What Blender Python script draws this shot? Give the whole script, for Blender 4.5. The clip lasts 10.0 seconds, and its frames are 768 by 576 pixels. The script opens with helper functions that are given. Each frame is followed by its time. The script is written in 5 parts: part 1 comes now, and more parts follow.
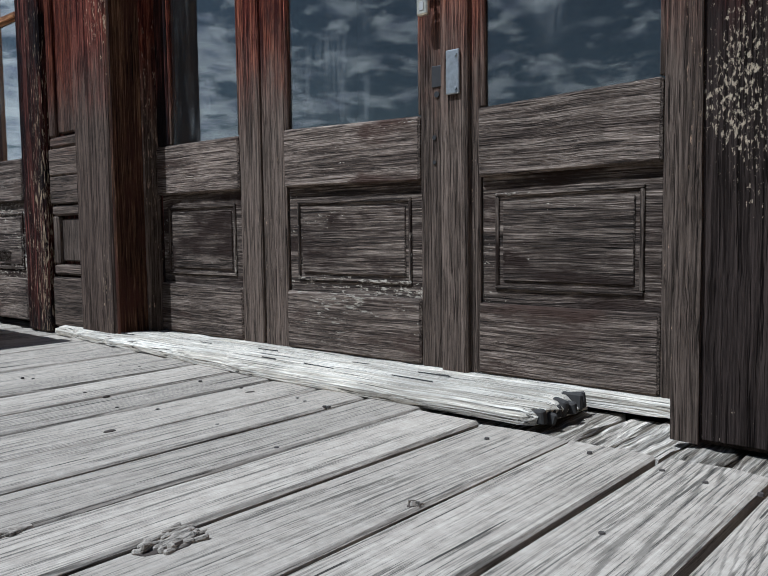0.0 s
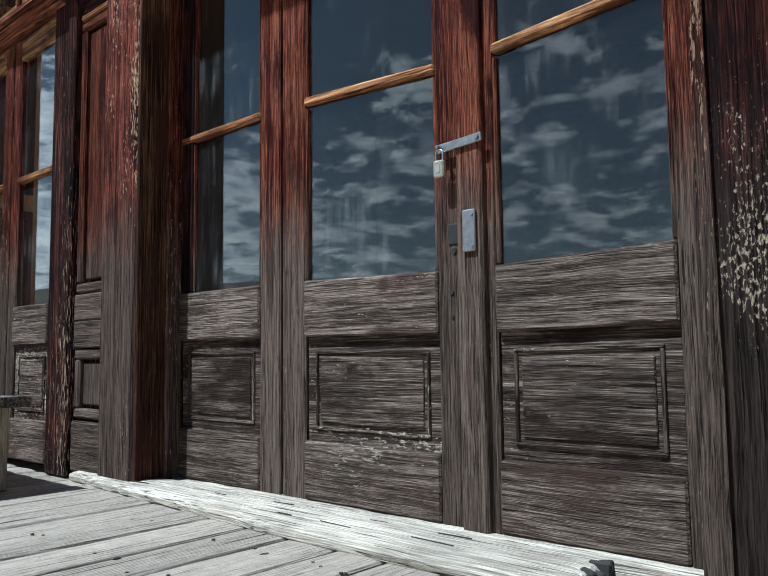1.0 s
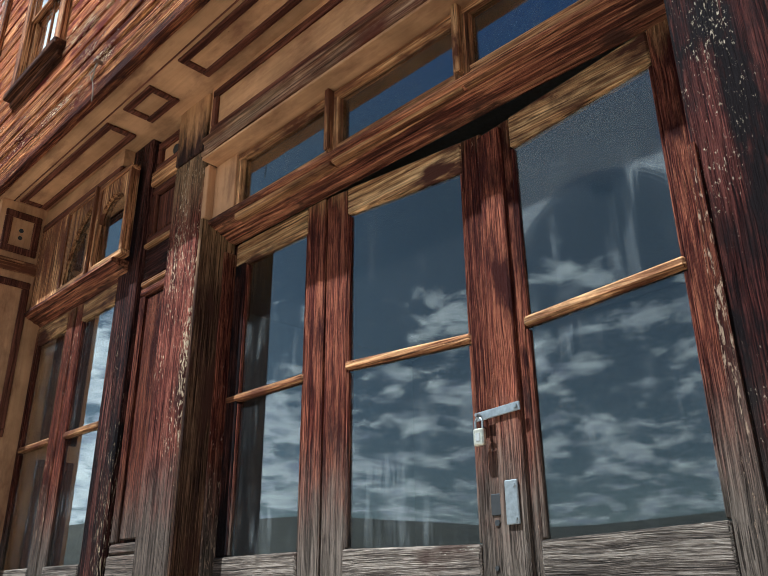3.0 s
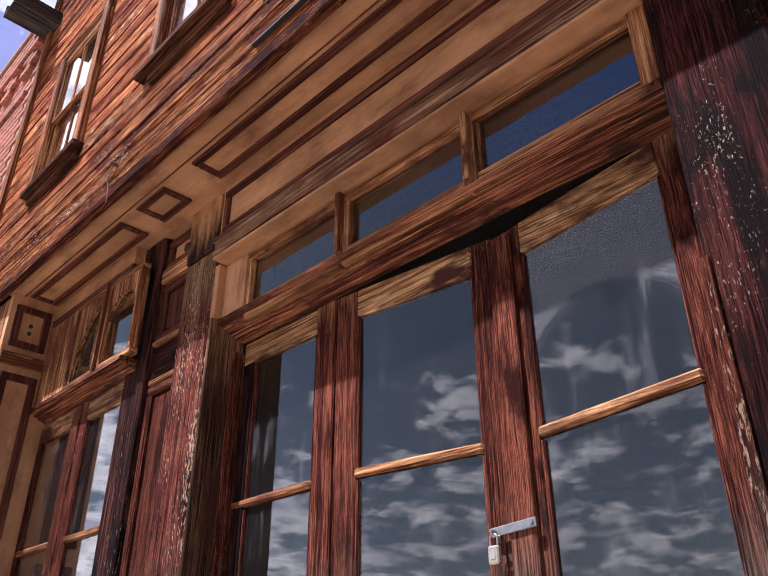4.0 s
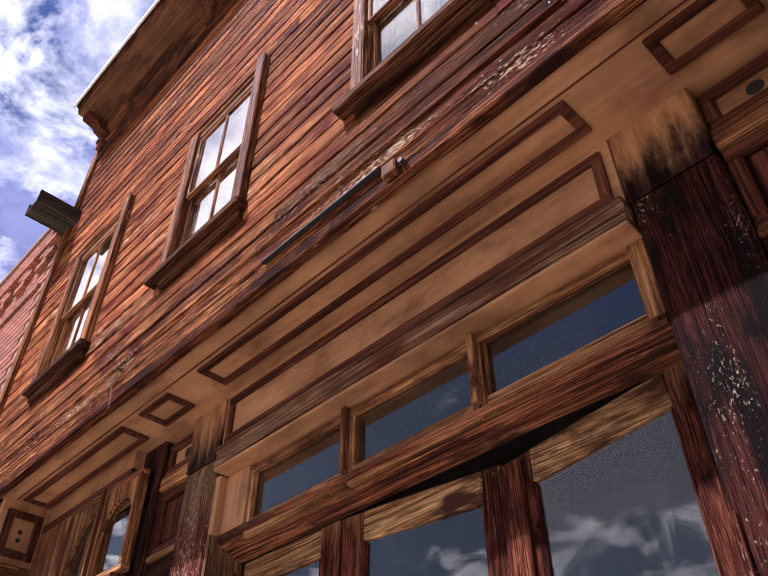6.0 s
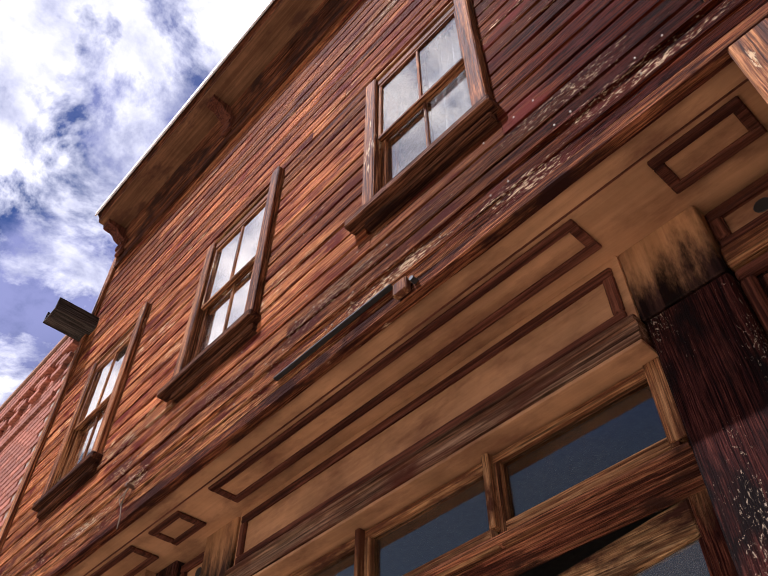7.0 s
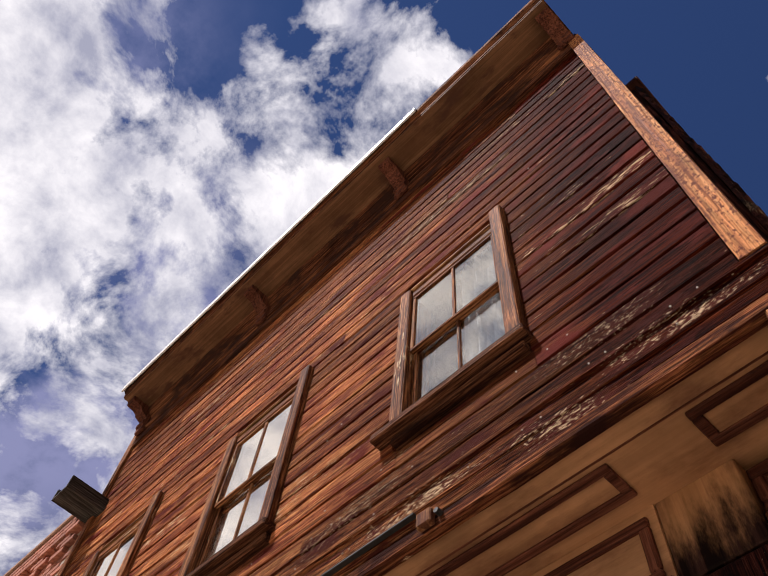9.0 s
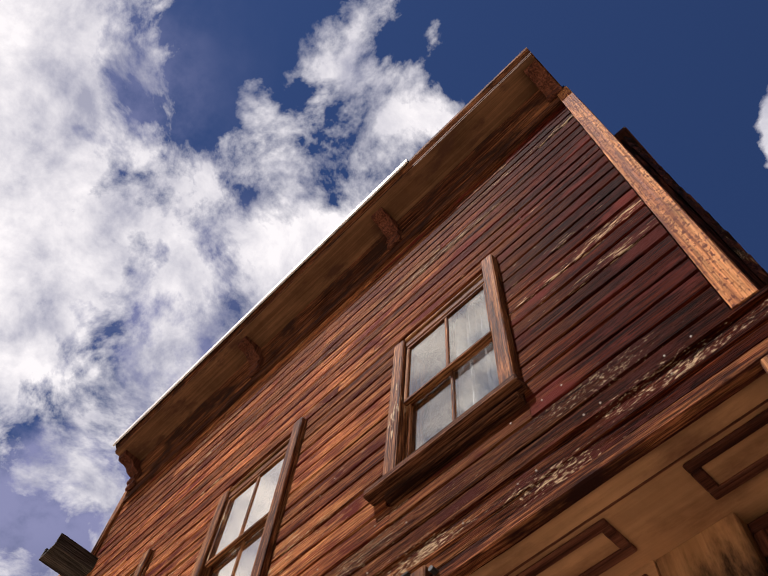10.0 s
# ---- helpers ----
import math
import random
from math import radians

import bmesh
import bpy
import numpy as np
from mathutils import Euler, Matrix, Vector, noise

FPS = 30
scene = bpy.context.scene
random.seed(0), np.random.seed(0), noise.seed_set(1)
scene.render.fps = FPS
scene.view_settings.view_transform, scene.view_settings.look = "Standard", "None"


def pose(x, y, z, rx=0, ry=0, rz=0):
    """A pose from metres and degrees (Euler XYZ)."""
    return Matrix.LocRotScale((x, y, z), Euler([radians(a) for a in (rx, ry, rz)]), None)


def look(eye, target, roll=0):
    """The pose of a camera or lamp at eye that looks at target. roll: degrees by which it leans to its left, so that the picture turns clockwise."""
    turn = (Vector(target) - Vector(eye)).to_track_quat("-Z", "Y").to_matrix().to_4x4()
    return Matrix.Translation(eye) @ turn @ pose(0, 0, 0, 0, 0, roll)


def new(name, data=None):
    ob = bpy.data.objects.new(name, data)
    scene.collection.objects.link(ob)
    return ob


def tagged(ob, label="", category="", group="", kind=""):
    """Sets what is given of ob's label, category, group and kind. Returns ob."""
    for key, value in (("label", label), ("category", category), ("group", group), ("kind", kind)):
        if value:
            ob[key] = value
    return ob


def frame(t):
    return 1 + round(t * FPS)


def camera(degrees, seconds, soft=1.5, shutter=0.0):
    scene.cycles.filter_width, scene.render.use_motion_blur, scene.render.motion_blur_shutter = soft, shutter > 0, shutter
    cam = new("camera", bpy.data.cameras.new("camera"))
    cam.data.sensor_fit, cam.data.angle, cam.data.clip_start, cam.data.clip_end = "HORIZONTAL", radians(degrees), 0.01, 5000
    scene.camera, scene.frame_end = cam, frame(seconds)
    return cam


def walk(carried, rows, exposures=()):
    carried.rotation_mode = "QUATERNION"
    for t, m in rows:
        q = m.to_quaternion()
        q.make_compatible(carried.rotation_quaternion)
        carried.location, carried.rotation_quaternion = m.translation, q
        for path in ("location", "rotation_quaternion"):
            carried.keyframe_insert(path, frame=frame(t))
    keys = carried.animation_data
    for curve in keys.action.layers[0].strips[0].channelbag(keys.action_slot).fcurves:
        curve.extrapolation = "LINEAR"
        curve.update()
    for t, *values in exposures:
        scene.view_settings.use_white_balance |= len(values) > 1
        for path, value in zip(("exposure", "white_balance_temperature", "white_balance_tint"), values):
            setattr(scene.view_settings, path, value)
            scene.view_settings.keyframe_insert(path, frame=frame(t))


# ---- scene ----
cam = camera(53.8, 10.0, soft=1.1)
PATH = [
    (0, (0.666, -1.754, 0.442), (-0.64, -0.247, 0.288), -0.7),
    (0.5, (0.671, -1.745, 0.498), (-0.653, -0.246, 0.505), -0.8),
    (1, (0.668, -1.757, 0.524), (-0.669, -0.28, 0.7), -0.7),
    (1.5, (0.676, -1.767, 0.55), (-0.665, -0.322, 0.89), -0.7),
    (2, (0.682, -1.783, 0.58), (-0.654, -0.378, 1.071), -0.6),
    (2.5, (0.692, -1.793, 0.604), (-0.631, -0.434, 1.237), -0.6),
    (3, (0.699, -1.804, 0.624), (-0.603, -0.491, 1.386), -0.5),
    (3.2, (0.702, -1.811, 0.636), (-0.588, -0.515, 1.445), -0.5),
    (4.3, (0.698, -1.813, 0.729), (-0.531, -0.604, 1.743), -0.2),
    (4.5, (0.704, -1.823, 0.751), (-0.509, -0.628, 1.8), -0.2),
    (5, (0.709, -1.834, 0.808), (-0.466, -0.682, 1.945), -0.2),
    (5.5, (0.729, -1.841, 0.858), (-0.411, -0.744, 2.083), -0.1),
    (5.7, (0.739, -1.862, 0.868), (-0.374, -0.782, 2.131), -0.3),
    (6.8, (0.773, -1.884, 0.942), (-0.227, -0.95, 2.401), 0.3),
    (7, (0.797, -1.899, 0.962), (-0.185, -0.997, 2.453), 0.1),
    (7.5, (0.828, -1.92, 0.998), (-0.095, -1.097, 2.57), 0.8),
    (8, (0.844, -1.946, 1.026), (-0.016, -1.21, 2.675), 3.3),
    (8.5, (0.857, -1.975, 1.053), (0.053, -1.325, 2.765), 5.9),
    (9, (0.859, -1.993, 1.068), (0.107, -1.412, 2.828), 8.2),
    (9.5, (0.865, -1.991, 1.079), (0.155, -1.453, 2.87), 9.6),
    (10, (0.869, -1.982, 1.093), (0.204, -1.477, 2.91), 8.1),
]
EXPOSURES = [(0.0, 0.5, 4850, 5), (1.0, 0.68, 4850, 1), (2.9, 1.32, 4850, -3), (4.2, 1.25, 5500, 27), (5.5, 1.2, 5500, 27), (7.5, 0.8, 5850, 22), (10.0, 0.5, 6300, 19)]
walk(cam, [(t, look(eye, target, roll)) for t, eye, target, roll in PATH], EXPOSURES)

# ---- light ----
SUN = Vector((-0.44, -1.0, 1.9)).normalized()
sun = new("sun", bpy.data.lights.new("sun", "SUN"))
sun.data.energy, sun.data.angle, sun.data.color = 4.2, radians(0.6), (1.0, 0.94, 0.85)
sun.matrix_world = look(SUN * 50, (0, 0, 0))

world = bpy.data.worlds.new("sky")
scene.world = world
world.use_nodes = True


def add(nt, kind, **sets):
    n = nt.nodes.new(kind)
    for k, v in sets.items():
        if k in n.inputs.keys():
            n.inputs[k].default_value = v
    return n


def math_node(nt, op, a, b=None, clamp=False):
    n = nt.nodes.new("ShaderNodeMath")
    n.operation, n.use_clamp = op, clamp
    for slot, v in ((0, a), (1, b)):
        if v is None:
            continue
        if isinstance(v, (int, float)):
            n.inputs[slot].default_value = v
        else:
            nt.links.new(v, n.inputs[slot])
    return n.outputs[0]


def ramp(nt, fac, stops):
    n = nt.nodes.new("ShaderNodeValToRGB")
    els = n.color_ramp.elements
    while len(els) < len(stops):
        els.new(0.5)
    for e, (p, c) in zip(els, stops):
        e.position = p
        e.color = (*c, 1) if len(c) == 3 else c
    nt.links.new(fac, n.inputs[0])
    return n.outputs[0]


def mix_col(nt, fac, a, b, mode="MIX"):
    n = nt.nodes.new("ShaderNodeMix")
    n.data_type, n.blend_type = "RGBA", mode
    for slot, v in ((0, fac), (6, a), (7, b)):
        if isinstance(v, (int, float)):
            n.inputs[slot].default_value = v
        elif isinstance(v, tuple):
            n.inputs[slot].default_value = (*v, 1)
        else:
            nt.links.new(v, n.inputs[slot])
    return n.outputs[2]


def noise_tex(nt, vec, scale, detail=6.0, rough=0.6, distort=0.0):
    n = add(nt, "ShaderNodeTexNoise", Scale=scale, Detail=detail, Roughness=rough, Distortion=distort)
    nt.links.new(vec, n.inputs["Vector"])
    return n.outputs[0]


def mapped(nt, vec, scale=(1, 1, 1), loc=(0, 0, 0)):
    n = nt.nodes.new("ShaderNodeMapping")
    n.inputs["Scale"].default_value, n.inputs["Location"].default_value = scale, loc
    nt.links.new(vec, n.inputs["Vector"])
    return n.outputs[0]


def eased(nt, value, a, b, lo=0.0, hi=1.0):
    """A smooth step of value, from lo at a to hi at b."""
    n = nt.nodes.new("ShaderNodeMapRange")
    n.interpolation_type = "SMOOTHSTEP"
    if a > b:
        a, b, lo, hi = b, a, hi, lo
    for slot, v in zip(range(1, 5), (a, b, lo, hi)):
        n.inputs[slot].default_value = v
    nt.links.new(value, n.inputs[0])
    return n.outputs[0]


def build_sky():
    nt = world.node_tree
    nt.nodes.clear()
    out = nt.nodes.new("ShaderNodeOutputWorld")
    bg = nt.nodes.new("ShaderNodeBackground")
    sky = nt.nodes.new("ShaderNodeTexSky")
    sky.sky_type, sky.sun_disc = "NISHITA", False
    sky.sun_elevation = math.asin(SUN.z)
    sky.sun_rotation = math.atan2(SUN.x, SUN.y)
    sky.air_density, sky.dust_density, sky.ozone_density, sky.altitude = 1.0, 0.4, 2.5, 2500
    tc = nt.nodes.new("ShaderNodeTexCoord")
    sep = nt.nodes.new("ShaderNodeSeparateXYZ")
    nt.links.new(tc.outputs["Generated"], sep.inputs[0])
    up = math_node(nt, "ADD", math_node(nt, "MAXIMUM", sep.outputs[2], 0.0), 0.2)
    flat = nt.nodes.new("ShaderNodeCombineXYZ")
    nt.links.new(math_node(nt, "DIVIDE", sep.outputs[0], up), flat.inputs[0])
    nt.links.new(math_node(nt, "DIVIDE", sep.outputs[1], up), flat.inputs[1])
    vec = mapped(nt, flat.outputs[0], (1, 1, 1), (3.4, 1.7, 0.3))
    big = noise_tex(nt, vec, 2.2, 3, 0.5, 0.1)
    fine = noise_tex(nt, vec, 7.0, 15, 0.62, 0.25)
    dens = math_node(nt, "ADD", math_node(nt, "MULTIPLY", big, 0.31), math_node(nt, "SUBTRACT", math_node(nt, "MULTIPLY", fine, 0.98), 0.12))
    # the edges of the banks wander
    warp = nt.nodes.new("ShaderNodeTexNoise")
    warp.inputs["Scale"].default_value, warp.inputs["Detail"].default_value = 6.0, 5.0
    nt.links.new(vec, warp.inputs["Vector"])
    bent = nt.nodes.new("ShaderNodeVectorMath")
    bent.operation = "MULTIPLY_ADD"
    nt.links.new(warp.outputs["Color"], bent.inputs[0])
    bent.inputs[1].default_value = (0.22, 0.22, 0.0)
    nt.links.new(mapped(nt, flat.outputs[0], (1, 1, 1), (-0.11, -0.11, 0)), bent.inputs[2])

    def bank(u, v, r, amount):
        """More cloud, or less of it, round a place of the sky."""
        d = nt.nodes.new("ShaderNodeVectorMath")
        d.operation = "DISTANCE"
        nt.links.new(bent.outputs[0], d.inputs[0])
        d.inputs[1].default_value = (u, v, 0)
        return eased(nt, d.outputs["Value"], r, 0.25 * r, 0.0, amount)

    # a bank overhead to the west, clear sky to the east and high in the south, broken cloud low down
    lean = None
    # the bank at (-0.72, -0.33) is added to whiten the upper panes
    for u, v, r, amount in ((-0.56, -0.06, 0.27, 0.11), (-0.36, 0.13, 0.2, 0.12), (-0.2, 0.11, 0.16, 0.1), (-0.36, -0.3, 0.2, 0.08), (-0.24, -0.05, 0.1, -0.1), (-0.48, -0.01, 0.07, -0.08), (0.135, 0.362, 0.075, 0.5), (-0.31, -0.14, 0.1, -0.04), (-0.72, -0.33, 0.4, 0.2), (-0.95, 0.16, 0.12, 0.05), (-2.6, -1.1, 1.2, 0.16)):
        one_bank = bank(u, v, r, amount)
        lean = one_bank if lean is None else math_node(nt, "ADD", lean, one_bank)
    spread = nt.nodes.new("ShaderNodeVectorMath")
    spread.operation = "LENGTH"
    nt.links.new(bent.outputs[0], spread.inputs[0])
    ring = math_node(nt, "MULTIPLY", eased(nt, spread.outputs["Value"], 0.6, 0.85), eased(nt, spread.outputs["Value"], 1.62, 1.38))
    parts = nt.nodes.new("ShaderNodeSeparateXYZ")
    nt.links.new(bent.outputs[0], parts.inputs[0])
    ring = math_node(nt, "MULTIPLY", ring, eased(nt, parts.outputs[1], -0.35, -0.6))
    lean = math_node(nt, "ADD", lean, math_node(nt, "MULTIPLY", ring, -0.2))
    lean = math_node(nt, "ADD", lean, eased(nt, parts.outputs[0], -0.12, 0.05, 0.0, -0.3))
    dens = math_node(nt, "ADD", dens, lean)
    cover = ramp(nt, dens, [(0.5, (0, 0, 0)), (0.555, (0.5, 0.5, 0.5)), (0.61, (1, 1, 1))])
    thick = noise_tex(nt, mapped(nt, flat.outputs[0], (1, 1, 1), (8.1, 2.2, 1.0)), 8.0, 14, 0.62, 0.2)
    body = ramp(nt, thick, [(0.36, (2.7, 2.8, 3.3)), (0.49, (5.0, 5.0, 5.0)), (0.62, (7.0, 6.9, 6.5))])
    high = math_node(nt, "MULTIPLY", math_node(nt, "SUBTRACT", sep.outputs[2], 0.55), 6.0, True)
    deep = mix_col(nt, 1.0, sky.outputs[0], mix_col(nt, high, (0.5, 0.38, 0.27), (0.27, 0.34, 0.46)), "MULTIPLY")
    # a thin veil of lilac haze in the west
    veil = math_node(nt, "ADD", bank(-0.75, 0.05, 0.5, 0.85), bank(-0.38, -0.2, 0.25, 0.5), True)
    veil = math_node(nt, "MULTIPLY", veil, eased(nt, noise_tex(nt, vec, 5.0, 8, 0.6), 0.36, 0.6))
    deep = mix_col(nt, veil, deep, (2.1, 2.2, 3.4))
    col = mix_col(nt, cover, deep, body)
    nt.links.new(col, bg.inputs[0])
    bg.inputs[1].default_value = 0.10
    nt.links.new(bg.outputs[0], out.inputs[0])


build_sky()

# ---- materials ----
MATS = {}
LONG = {"x": (0.022, 1.0, 1.0), "y": (1.0, 0.022, 1.0), "z": (1.0, 1.0, 0.022)}


def blank(name):
    m = bpy.data.materials.new(name)
    m.use_nodes = True
    nt = m.node_tree
    bsdf = nt.nodes["Principled BSDF"]
    return m, nt, bsdf


def wood(name, axis, dark, mid, light, east=None, gloss=0.06, cracks=0.75, crack_at=0.385, rings=0.6, ring_count=95.0, fleck=None, fleck_at=0.66, fleck_size=34.0, fleck_long=0.2, cluster=0.38, stain=None, stain_at=0.6, stain_soft=0.055, rough=0.75, bump=0.5, grain=55.0, fibre=0.65, vary=0.25, upper=None, foot=None):
    """Weathered wood with its grain along one axis: grain, broad tint, flecks of old paint and stains."""
    key = name + "_" + axis
    if key in MATS:
        return MATS[key]
    m, nt, bsdf = blank(key)
    info = nt.nodes.new("ShaderNodeObjectInfo")
    shift = nt.nodes.new("ShaderNodeVectorMath")
    shift.operation = "MULTIPLY_ADD"
    comb = nt.nodes.new("ShaderNodeCombineXYZ")
    for k in range(3):
        nt.links.new(info.outputs["Random"], comb.inputs[k])
    nt.links.new(comb.outputs[0], shift.inputs[0])
    shift.inputs[1].default_value = (37.0, 23.0, 51.0)
    place = nt.nodes.new("ShaderNodeNewGeometry").outputs["Position"]
    nt.links.new(place, shift.inputs[2])
    vec = shift.outputs[0]
    wob = noise_tex(nt, vec, 4.0, 2, 0.5)
    lv = nt.nodes.new("ShaderNodeVectorMath")
    lv.operation = "MULTIPLY_ADD"
    cw = nt.nodes.new("ShaderNodeCombineXYZ")
    for k in range(3):
        nt.links.new(wob, cw.inputs[k])
    nt.links.new(cw.outputs[0], lv.inputs[0])
    lv.inputs[1].default_value = (0.012, 0.012, 0.012)
    nt.links.new(vec, lv.inputs[2])
    run = mapped(nt, lv.outputs[0], LONG[axis])
    g1 = noise_tex(nt, run, grain * 1.5, 8, 0.78)
    g2 = noise_tex(nt, run, grain * 1.9, 3, 0.6)
    g3 = noise_tex(nt, run, grain * 0.26, 4, 0.55)
    g = math_node(nt, "ADD", math_node(nt, "MULTIPLY", g1, 0.76), math_node(nt, "MULTIPLY", g3, 0.24))
    col = ramp(nt, g, [(0.44, dark), (0.5, mid), (0.56, light)])
    # thin dark checks along the grain
    checks = ramp(nt, g2, [(crack_at, (0.1, 0.1, 0.1)), (crack_at + 0.04, (1, 1, 1))])
    col = mix_col(nt, cracks, col, checks, "MULTIPLY")
    # fine fibres
    g4 = noise_tex(nt, mapped(nt, run, (2.2, 2.2, 2.2)), grain * 2.0, 3, 0.7)
    col = mix_col(nt, fibre, col, ramp(nt, g4, [(0.36, (0.35, 0.35, 0.35)), (0.5, (1.0, 1.0, 1.0)), (0.64, (1.6, 1.6, 1.6))]), "MULTIPLY")
    # ridges that follow the growth rings
    ring = math_node(nt, "SINE", math_node(nt, "MULTIPLY", g3, ring_count))
    col = mix_col(nt, rings, col, ramp(nt, math_node(nt, "ADD", math_node(nt, "MULTIPLY", ring, 0.5), 0.5), [(0.12, (0.42, 0.42, 0.42)), (0.55, (1.12, 1.12, 1.12))]), "MULTIPLY")
    blot = noise_tex(nt, vec, 2.6, 5, 0.6)
    col = mix_col(nt, 0.8, col, ramp(nt, blot, [(0.3, (0.55, 0.55, 0.55)), (0.7, (1.3, 1.3, 1.3))]), "MULTIPLY")
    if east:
        # boards coloured darker and redder towards the east end
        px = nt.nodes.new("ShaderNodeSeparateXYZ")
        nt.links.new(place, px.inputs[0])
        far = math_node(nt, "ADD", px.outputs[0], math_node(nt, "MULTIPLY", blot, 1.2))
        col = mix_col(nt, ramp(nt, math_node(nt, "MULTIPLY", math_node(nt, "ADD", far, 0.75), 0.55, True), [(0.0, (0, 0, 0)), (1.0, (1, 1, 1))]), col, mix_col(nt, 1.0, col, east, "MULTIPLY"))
    if stain:
        sm = noise_tex(nt, mapped(nt, vec, tuple(0.35 if v < 1 else 1.0 for v in LONG[axis])), 7.0, 7, 0.65)
        col = mix_col(nt, ramp(nt, sm, [(stain_at - stain_soft, (0, 0, 0)), (stain_at + stain_soft, (1, 1, 1))]), col, stain)
    for za, zb, other in [v for v in (upper, foot) if v]:
        # another colour of paint, or soot, beyond a ragged level
        pz = nt.nodes.new("ShaderNodeSeparateXYZ")
        nt.links.new(place, pz.inputs[0])
        ragged = noise_tex(nt, mapped(nt, vec, tuple(0.25 if v < 1 else 1.0 for v in LONG[axis])), 22.0, 7, 0.7)
        level = math_node(nt, "ADD", pz.outputs[2], math_node(nt, "MULTIPLY", math_node(nt, "SUBTRACT", ragged, 0.5), 0.55))
        col = mix_col(nt, eased(nt, level, za, zb), col, mix_col(nt, 0.85, other, mix_col(nt, 1.0, ramp(nt, g, [(0.43, (0.3, 0.3, 0.3)), (0.5, (1, 1, 1)), (0.57, (1.9, 1.9, 1.9))]), checks, "MULTIPLY"), "MULTIPLY"))
    if fleck:
        fv = mapped(nt, vec, tuple(fleck_long if v < 1 else 1.0 for v in LONG[axis]))
        f1 = noise_tex(nt, fv, fleck_size, 8, 0.72)
        f2 = noise_tex(nt, fv, 3.5, 3, 0.5)
        fm = math_node(nt, "ADD", math_node(nt, "MULTIPLY", f1, 1 - cluster), math_node(nt, "MULTIPLY", f2, cluster))
        col = mix_col(nt, ramp(nt, fm, [(fleck_at - 0.08, (0, 0, 0)), (fleck_at - 0.055, (1, 1, 1))]), col, fleck)
    tone = math_node(nt, "ADD", math_node(nt, "MULTIPLY", info.outputs["Random"], 2 * vary), 1 - vary)
    tint = nt.nodes.new("ShaderNodeCombineXYZ")
    for k in range(3):
        nt.links.new(tone, tint.inputs[k])
    col = mix_col(nt, 1.0, col, tint.outputs[0], "MULTIPLY")
    nt.links.new(col, bsdf.inputs["Base Color"])
    nt.links.new(ramp(nt, g1, [(0.3, (rough - 0.12,) * 3), (0.7, (min(1, rough + 0.12),) * 3)]), bsdf.inputs["Roughness"])
    bsdf.inputs["Specular IOR Level"].default_value = gloss
    h = math_node(nt, "ADD", math_node(nt, "MULTIPLY", g1, 1.0), math_node(nt, "ADD", math_node(nt, "MULTIPLY", g2, 0.8), math_node(nt, "MULTIPLY", ring, 0.12)))
    bp = add(nt, "ShaderNodeBump", Strength=bump, Distance=0.007)
    nt.links.new(h, bp.inputs["Height"])
    nt.links.new(bp.outputs[0], bsdf.inputs["Normal"])
    MATS[key] = m
    return m


def plain(name, color, rough=0.6, metal=0.0, rough_scale=30.0, wear=None):
    if name in MATS:
        return MATS[name]
    m, nt, bsdf = blank(name)
    tc = nt.nodes.new("ShaderNodeTexCoord")
    n = noise_tex(nt, tc.outputs["Object"], rough_scale, 7, 0.65)
    lo = tuple(0.8 * c for c in color)
    hi = wear or tuple(min(1.0, 1.2 * c) for c in color)
    nt.links.new(ramp(nt, n, [(0.35, lo), (0.52, color), (0.7, hi)]), bsdf.inputs["Base Color"])
    bsdf.inputs["Roughness"].default_value, bsdf.inputs["Metallic"].default_value = rough, metal
    bp = add(nt, "ShaderNodeBump", Strength=0.25, Distance=0.004)
    nt.links.new(n, bp.inputs["Height"])
    nt.links.new(bp.outputs[0], bsdf.inputs["Normal"])
    MATS[name] = m
    return m


